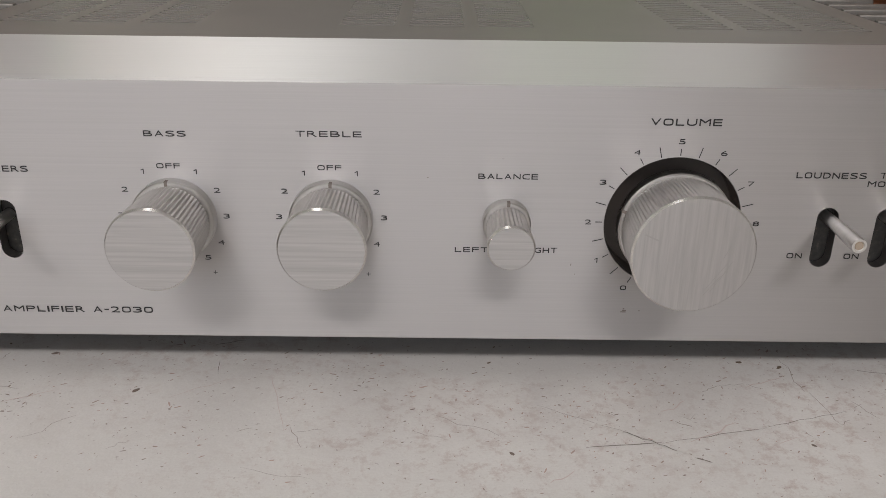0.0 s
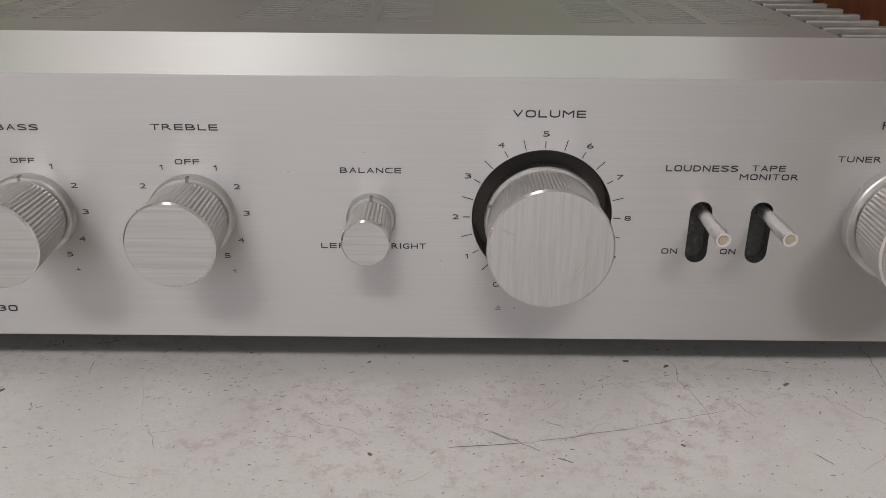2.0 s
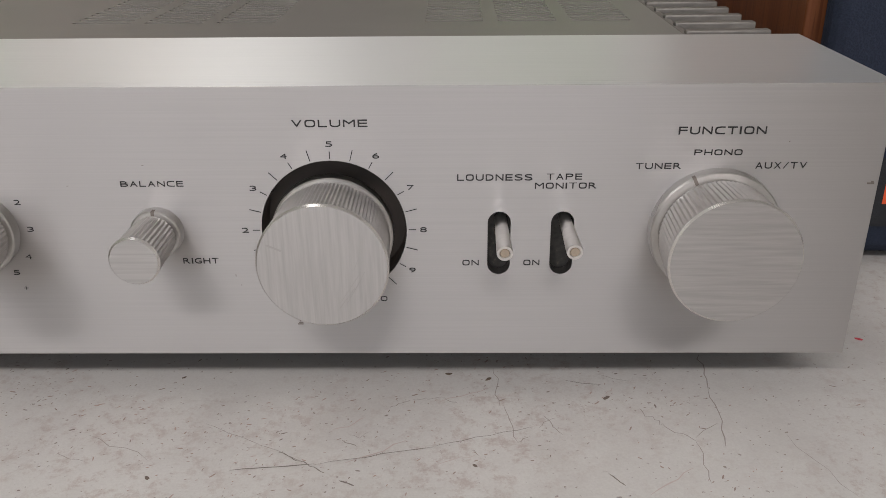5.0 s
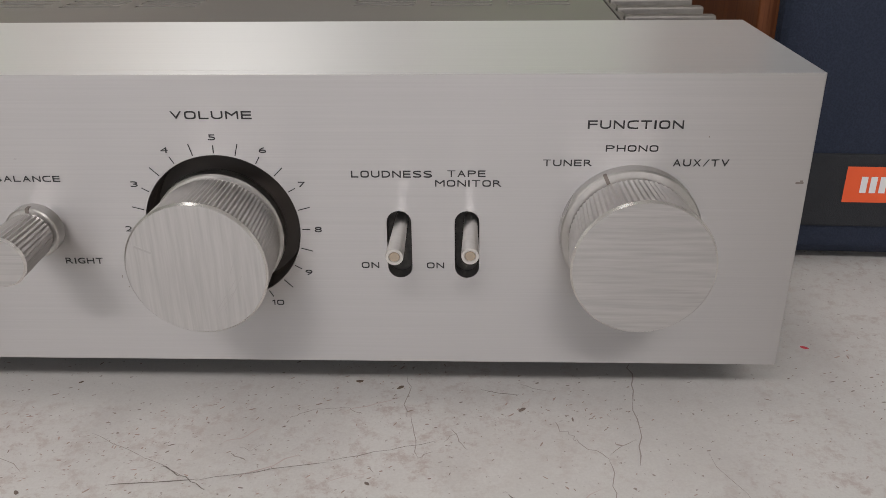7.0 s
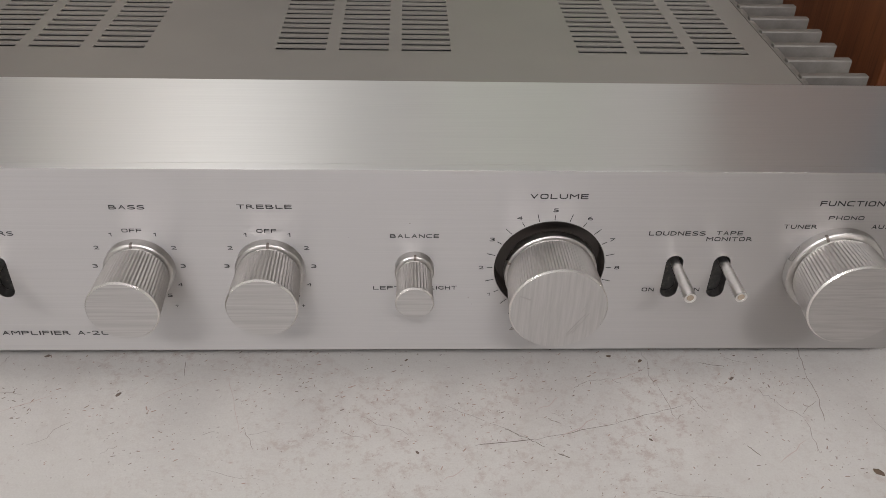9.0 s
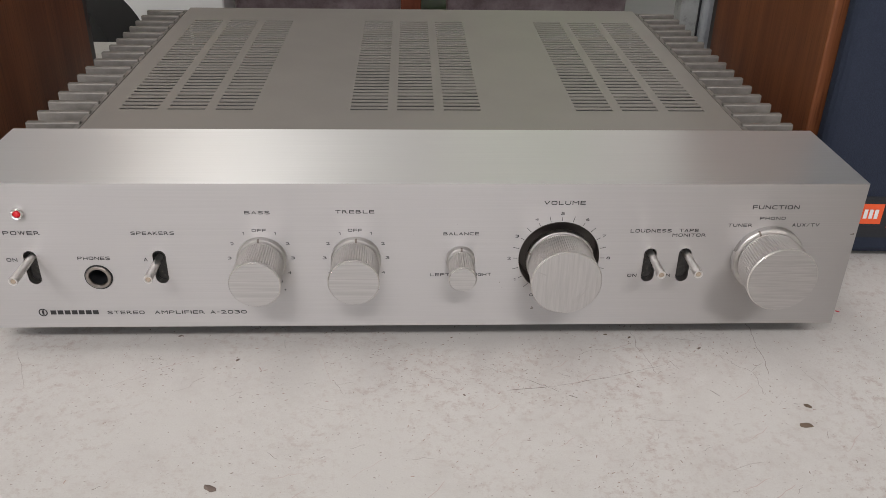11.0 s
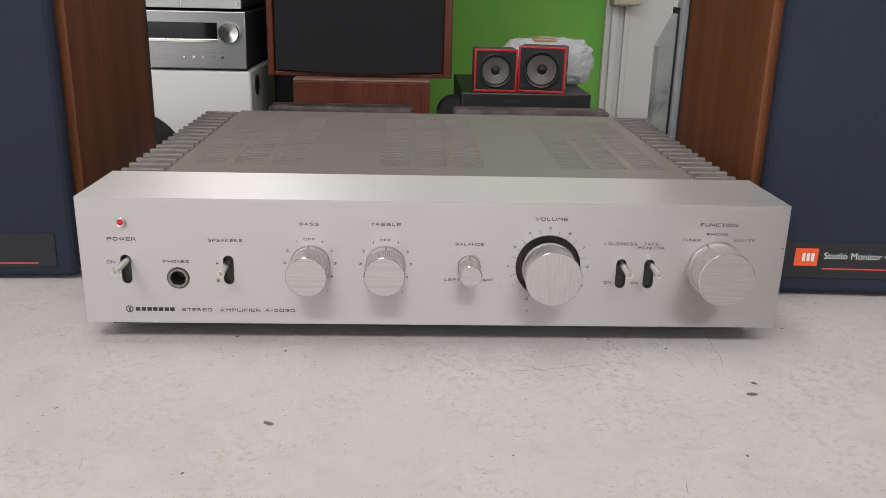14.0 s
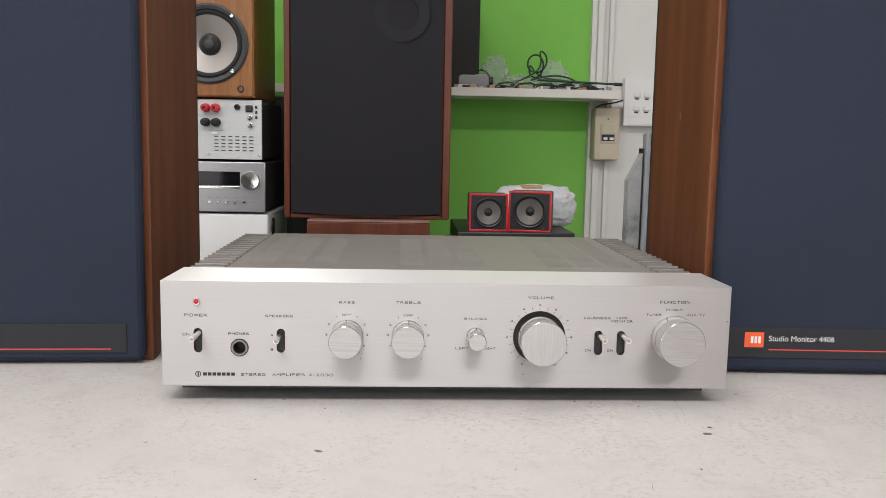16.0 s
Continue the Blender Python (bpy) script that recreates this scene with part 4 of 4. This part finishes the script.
# boards standing behind the right-hand monitor
lb = thing("leaning_board", "marbled grey board standing on its edge behind the monitor", "board", at=(0.0180, 0, 0))
bm = bmesh.new()
prof = [(0.2140, 0), (0.2295, 0), (0.2295, 0.186), (0.2140, 0.154)]
fr, bk = [bm.verts.new((x, 0.386, z)) for x, z in prof], [bm.verts.new((x, 0.404, z)) for x, z in prof]
bm.faces.new(fr), bm.faces.new(bk[::-1])
for k in range(4):
    bm.faces.new((fr[k], bk[k], bk[(k + 1) % 4], fr[(k + 1) % 4]))
part("board", bm, MARBLE, lb, "marbled grey face", smooth=False)
part("dark_edge", rbox(0.2296, 0.2310, 0.384, 0.404, 0, 0.192, 0.0003), BLACK, lb)
fs = thing("film_wrapped_panel", "flat panel wrapped in crinkled bluish film, behind the monitor", "panel", at=(0.0180, 0, 0))
bm = rbox(0.2312, 0.330, 0.376, 0.397, 0, 0.211, 0.004, 3)
bmesh.ops.subdivide_edges(bm, edges=bm.edges[:], cuts=5, use_grid_fill=True)
for q in bm.verts:
    q.co += Vector((0.001 * noise.noise(q.co * 60), 0.003 * noise.noise(q.co * 70 + Vector((3, 0, 0))), 0))
    q.co.x = max(q.co.x, 0.2311)
part("film", bm, FILM, fs, "crinkled bluish film")

# ---- on the back wall ----
shelf = thing("wall_shelf", "white painted wall shelf crowded with cables", "shelf", kind="", at=WK)
part("board", rbox(-0.48, 0.4185, 1.49, WALL_Y - 0.0005, 0.2795, 0.3000, 0.001), WHITE_PAINT, shelf)
SZ = 0.3002
bx = thing("dark_speaker_box", "dark brown box standing on the wall shelf", "box", at=WK)
part("body", rbox(-0.10, 0.073, 1.52, 1.64, SZ, 0.525, 0.012, 3), RUBBER, bx)
part("top_cap", rbox(-0.088, 0.060, 1.530, 1.630, 0.5252, 0.528, 0.001), BLACK, bx)


def crumple(name, label, c, size, seed, mat, fold=0.35):
    t = thing(name, label, "plastic bag", "bags on the shelf", WK)
    bm = bmesh.new()
    bmesh.ops.create_icosphere(bm, subdivisions=4, radius=1)
    for q in bm.verts:
        p = q.co.copy()
        k = 1 + fold * noise.noise(p * 2.3 + Vector((seed, 0, 0))) + fold * 0.7 * noise.noise(p * 6 + Vector((0, seed, 0)))
        q.co = Vector((c[0] + size[0] * p.x * k, c[1] + size[1] * p.y * k, max(SZ + 0.0005, c[2] + size[2] * p.z * k)))
    part("film", bm, mat, t, smooth=False)


crumple("plastic_bag", "crumpled clear plastic bag with a zip top", (0.115, 1.56, 0.345), (0.030, 0.022, 0.036), 1.0, BAG)
crumple("plastic_bag", "small crumpled clear bag lying on the shelf", (0.175, 1.53, 0.318), (0.038, 0.025, 0.015), 5.0, BAG)
crumple("plastic_bag", "crumpled clear bag behind the coiled cable", (0.265, 1.58, 0.335), (0.038, 0.025, 0.036), 9.0, BAG)
crumple("plastic_bag", "flat pale bag near the shelf end", (0.315, 1.53, 0.308), (0.050, 0.03, 0.010), 13.0, WRAP, 0.2)
hd = thing("grey_device", "grey rounded hand-held device lying on the shelf", "device", at=WK)
part("body", rbox(0.020, 0.098, 1.515, 1.56, SZ, 0.335, 0.012, 3), MIDGREY, hd)
part("nose", rod((0.098, 1.537, 0.318), (0.108, 1.537, 0.317), 0.013, 20), BLACK, hd)
cb = thing("coiled_cable", "dark green cable looped and tangled on the shelf", "cable", at=WK)
loop_pts = [(0.215 + 0.030 * math.sin(i * 0.9) * (1 - i / 30), 1.52 + 0.002 * i, 0.372 + 0.028 * math.cos(i * 0.9) - 0.0016 * i) for i in range(14)]
tube([(0.150, 1.515, 0.310), (0.180, 1.51, 0.325), (0.235, 1.51, 0.345)] + loop_pts + [(0.22, 1.53, 0.32), (0.30, 1.52, 0.325), (0.335, 1.52, 0.312)], 0.0022, CABLE_G, "cable", cb)
tube([(0.200, 1.51, 0.322), (0.25, 1.505, 0.338), (0.30, 1.51, 0.330), (0.33, 1.515, 0.310), (0.27, 1.51, 0.307), (0.21, 1.51, 0.311)], 0.0022, CABLE_G, "cable", cb)
tube([(0.060, 1.56, 0.335), (0.085, 1.56, 0.362), (0.105, 1.55, 0.340), (0.108, 1.55, 0.310)], 0.0018, CABLE_G, "cable", cb)
for k in range(5):
    x = 0.11 + 0.05 * k
    tube([(x, 1.50, 0.304), (x + 0.03, 1.495, 0.322 - 0.002 * k), (x + 0.06, 1.505, 0.306), (x + 0.03, 1.51, 0.304), (x - 0.01, 1.50, 0.312), (x + 0.04, 1.498, 0.315)], 0.0017, BLACK if k % 2 else CABLE_G, "cable", cb)
an = thing("rod_aerial", "thin dark rod aerial lying across the shelf", "aerial", at=WK)
part("rod", rod((0.215, 1.500, 0.322), (0.405, 1.500, 0.3155), 0.0028, 12), CABLE_G, an)
part("tip", rod((0.405, 1.500, 0.3155), (0.424, 1.500, 0.3150), 0.0042, 12), BLACK, an)
for i in range(34):
    x = 0.02 + 0.0112 * i + random.uniform(-0.006, 0.006)
    t = thing("small_part", "small loose electronic part on the shelf", "component", "loose parts on the shelf", (x + WK[0], 1.50 + random.uniform(0, 0.02), SZ + WK[2]), random.uniform(-30, 30))
    w_ = random.uniform(0.006, 0.018)
    part("body", rbox(-w_, w_, -0.004, 0.004, 0, random.uniform(0.003, 0.009), 0.0012), random.choice([MIDGREY, DKGREY, WHITE_PAINT, MIDGREY, TAPE, BLACK]), t)

WY = WALL_Y - 0.02
brk = thing("breaker_box", "yellowed plastic circuit-breaker box on the wall", "breaker box", at=WALL_K)
part("case", rbox(0.366, 0.430, WY - 0.055, WY - 0.0005, 0.128, 0.262, 0.006, 3), CREAM, brk)
part("window_frame", rbox(0.381, 0.420, WY - 0.0575, WY - 0.054, 0.172, 0.222, 0.001), CREAM, brk)
part("window", rbox(0.384, 0.417, WY - 0.0590, WY - 0.0573, 0.178, 0.194, 0.0005), DKGREY, brk)
part("window_flap", rbox(0.384, 0.417, WY - 0.0600, WY - 0.0573, 0.1945, 0.2195, 0.0012), CREAM, brk, "yellowed hinged flap")
part("raised_front", rbox(0.378, 0.4285, WY - 0.0562, WY - 0.0551, 0.132, 0.170, 0.0008), CREAM, brk)
part("screw_hole", lathe([(0.002, WY - 0.0556), (0.0016, WY - 0.0552), (0, WY - 0.0552)], 14, cx=0.400, cz=0.2330), DARK, brk)
part("breaker_switch", rbox(0.388, 0.398, WY - 0.0640, WY - 0.0592, 0.180, 0.187, 0.001), WHITE_PL, brk)
part("breaker_switch", rbox(0.404, 0.414, WY - 0.0640, WY - 0.0592, 0.180, 0.187, 0.001), WHITE_PL, brk)
sw = thing("socket_plate", "white double socket and switch plate on the wall", "socket", at=WALL_K)
part("back_box", rbox(0.446, 0.531, WY - 0.030, WY - 0.0005, 0.2190, 0.3400, 0.003), WHITE_PL, sw)
part("front_plate", rbox(0.444, 0.533, WY - 0.036, WY - 0.0303, 0.2180, 0.3410, 0.002), WHITE_PL, sw)
part("lower_cover", rbox(0.457, 0.524, WY - 0.0372, WY - 0.0362, 0.2230, 0.2420, 0.001), WHITE_PL, sw)
for i in range(2):
    for j in range(2):
        x, z = 0.476 + 0.026 * i, 0.263 + 0.034 * j
        part("rocker", rbox(x - 0.008, x + 0.008, WY - 0.0420, WY - 0.0362, z - 0.006, z + 0.006, 0.002), WHITE_PL, sw)
        # the shade below each rocker, drawn as a dark bar
        part("rocker_shade", rbox(x - 0.005, x + 0.005, WY - 0.0368, WY - 0.0362, z - 0.012, z - 0.0085, 0), DKGREY, sw)
for x, w_ in ((0.382, 0.0085), (0.410, 0.006)):
    cdt = thing("conduit", "white painted cable conduit down the wall", "conduit", "conduits", kind="structure", at=WALL_K)
    part("upper_run", rbox(x - w_, x + w_, WY - 0.014, WY - 0.0005, 0.263, 2.09, 0.002), WHITE, cdt)
    part("lower_run", rbox(x - w_, x + w_, WY - 0.014, WY - 0.0005, -0.70, 0.127, 0.002), WHITE, cdt)
sc = thing("cable_stub", "white cable stub with black leads under the shelf", "cable", at=WALL_K)
part("sleeve", rod((0.410, 1.60, 0.272), (0.440, 1.60, 0.272), 0.010, 16), WHITE_PL, sc)
tube([(0.372, 1.60, 0.262), (0.385, 1.59, 0.275), (0.41, 1.585, 0.270), (0.44, 1.59, 0.283)], 0.002, BLACK, "lead", sc)


# ---- grit and scratches on the desk ----
def scratch(points, w, mat=None):
    bm = bmesh.new()
    ps = [Vector(p) for p in points]
    prev = None
    for i, p in enumerate(ps):
        d = (ps[min(i + 1, len(ps) - 1)] - ps[max(i - 1, 0)]).normalized()
        k = w * (0.3 if i in (0, len(ps) - 1) else random.uniform(0.7, 1.2)) / 2
        n_ = Vector((-d.y, d.x)) * k
        pair = [bm.verts.new((p.x + n_.x, p.y + n_.y, 0.00012)), bm.verts.new((p.x - n_.x, p.y - n_.y, 0.00012))]
        if prev:
            bm.faces.new((prev[0], prev[1], pair[1], pair[0]))
        prev = pair
    part("scratch", bm, mat or SCRATCH, desk)


def wander(a, c, n=9, amp_=0.0012):
    a, c = Vector(a), Vector(c)
    d = c - a
    side = Vector((-d.y, d.x)).normalized()
    return [a + d * (i / (n - 1)) + side * (amp_ * noise.noise(Vector((i * 0.7, a.x * 50, a.y * 50)))) for i in range(n)]


def run(points, w, mat, amp_=0.0008):
    """A long mark through a few corners, a little unsteady."""
    for a, c in zip(points, points[1:]):
        scratch(wander(a, c, 8, amp_), w, mat)


run([(0.0425, -0.0348), (0.064, -0.0328)], 0.00036, SCRATCH)
run([(0.064, -0.0328), (0.095, -0.0248), (0.122, -0.0163)], 0.00020, SCRATCH)
run([(0.054, -0.0275), (0.060, -0.0312), (0.0675, -0.0358)], 0.00026, SCRATCH)
run([(0.0715, -0.0390), (0.0755, -0.0410)], 0.00040, SCRATCH, 0.0002)
run([(0.178, 0.022), (0.1762, 0.002), (0.1735, -0.025)], 0.00034, FAINT, 0.002)
run([(0.153, -0.008), (0.158, -0.015), (0.1662, -0.023), (0.1650, -0.040)], 0.00026, FAINT, 0.002)
run([(0.113, 0.014), (0.114, -0.006), (0.118, -0.023)], 0.00022, FAINT, 0.002)
run([(0.082, -0.007), (0.088, -0.003), (0.097, -0.002), (0.1015, -0.005)], 0.00022, FAINT)
run([(0.126, -0.011), (0.130, -0.020)], 0.00024, FAINT)
run([(0.140, -0.036), (0.1435, -0.041)], 0.00034, SCRATCH, 0.0004)
run([(0.070, -0.0225), (0.0745, -0.0250)], 0.00040, FAINT, 0.0004)
run([(0.031, -0.015), (0.048, -0.024), (0.062, -0.032)], 0.00018, FAINT)
run([(-0.050, 0.0), (-0.041, -0.029)], 0.00018, SMEAR)
for a, c in (((-0.114, -0.034), (-0.102, -0.022)), ((-0.088, -0.038), (-0.083, -0.034)), ((-0.20, -0.09), (-0.188, -0.083)), ((0.072, -0.021), (0.078, -0.019)),
             ((-0.15, -0.03), (-0.13, -0.02)), ((0.10, -0.055), (0.125, -0.06)), ((-0.26, 0.02), (-0.235, 0.04)), ((0.27, 0.05), (0.29, 0.035)), ((0.0, -0.02), (0.02, -0.03)),
             ((-0.20, 0.0), (-0.185, -0.03)), ((0.13, -0.09), (0.15, -0.085)), ((0.19, -0.02), (0.2, -0.045)), ((-0.05, -0.045), (-0.03, -0.05))):
    scratch(wander(a, c, 6, 0.002), random.uniform(0.00012, 0.00022), FAINT)


def fleck(x, y, r, mat, flat=0.25):
    t = thing("grit_fleck", "small dark fleck of grit on the desk", "debris", "grit on the desk", (x, y, 0), random.uniform(0, 360))
    bm = bmesh.new()
    bmesh.ops.create_icosphere(bm, subdivisions=2, radius=r)
    for q in bm.verts:
        k = 1 + 0.5 * noise.noise(q.co / r * 1.4 + Vector((x * 90, y * 90, 0)))
        q.co = Vector((q.co.x * k * 1.5, q.co.y * k * 0.8, max(0.00002, (q.co.z * k + r * 0.4) * flat)))
    part("fleck", bm, mat, t)


for x, y, r, m_ in ((-0.0852, -0.0966, 0.0024, SPECK), (0.1762, -0.0622, 0.0026, RUST), (0.1826, -0.0485, 0.0018, RUST), (0.150, -0.126, 0.0012, SPECK), (-0.197, -0.081, 0.0010, SPECK),
                   (-0.117, -0.142, 0.0010, SPECK), (0.036, -0.126, 0.0008, SPECK), (0.2326, 0.0316, 0.0024, PINKRED), (0.145, -0.002, 0.0010, SPECK), (-0.139, 0.018, 0.0011, SPECK),
                   (-0.122, 0.012, 0.0022, SPECK), (0.076, 0.015, 0.0008, SPECK), (-0.089, -0.009, 0.0011, SPECK), (0.099, 0.011, 0.0020, RUST), (0.111, 0.008, 0.0020, RUST), (0.018, 0.009, 0.0014, RUST),
                   (-0.02, 0.014, 0.0010, SPECK), (0.15, 0.011, 0.0010, SPECK), (0.022, -0.038, 0.0008, SPECK), (0.106, -0.033, 0.0007, SPECK)):
    fleck(x, y, r * (0.36 if y > 0 else 0.78), m_)
# many short faint scratches, all ways
for i in range(70):
    x, y = random.uniform(-0.33, 0.33), random.uniform(-0.16, 0.02)
    a, w_ = random.gauss(0.5, 0.7), random.uniform(0.002, 0.011)
    scratch(wander((x, y), (x + w_ * math.cos(a), y + w_ * math.sin(a)), 5, 0.0012), random.uniform(0.00012, 0.0003), random.choice([FAINT, FAINT, SCRATCH]))
# faint reddish smears, mostly slanting the same way
for i in range(26):
    x, y = random.uniform(-0.27, 0.26), random.uniform(-0.13, 0.01)
    a, w_ = random.gauss(0.62, 0.18), random.uniform(0.004, 0.022)
    scratch(wander((x, y), (x + w_ * math.cos(a), y + w_ * math.sin(a)), 6, 0.0014), random.uniform(0.00018, 0.00042), SMEAR)
# the uncountable fine grit, in one sheet of tiny flakes
bm = bmesh.new()
clumps = [(random.uniform(-0.36, 0.36), 0.02 - abs(random.gauss(0, 0.06)), random.uniform(0.008, 0.03)) for i in range(40)]
for i in range(2300):
    if i < 1900:
        cx, cy, sp_ = clumps[i % 40]
        x, y = random.gauss(cx, sp_), random.gauss(cy, sp_ * 0.6)
    else:
        x, y = random.uniform(-0.42, 0.42), random.uniform(-0.30, 0.06)
    r = random.choice([0.00009, 0.00011, 0.00013, 0.00016, 0.00024]) * random.uniform(0.7, 1.2)
    a = random.gauss(0.6, 0.6)
    k = random.uniform(1.2, 5.0)
    vs = [bm.verts.new((x + r * (k * math.cos(q) * math.cos(a) - math.sin(q) * math.sin(a)), y + r * (k * math.cos(q) * math.sin(a) + math.sin(q) * math.cos(a)), 0.00010)) for q in (0, 1.2, 2.3, 3.3, 4.4, 5.3)]
    bm.faces.new(vs)
tagged(part("desk_grit", bm, GRIT), "fine dark grit scattered over the desk", "debris", kind="stuff")
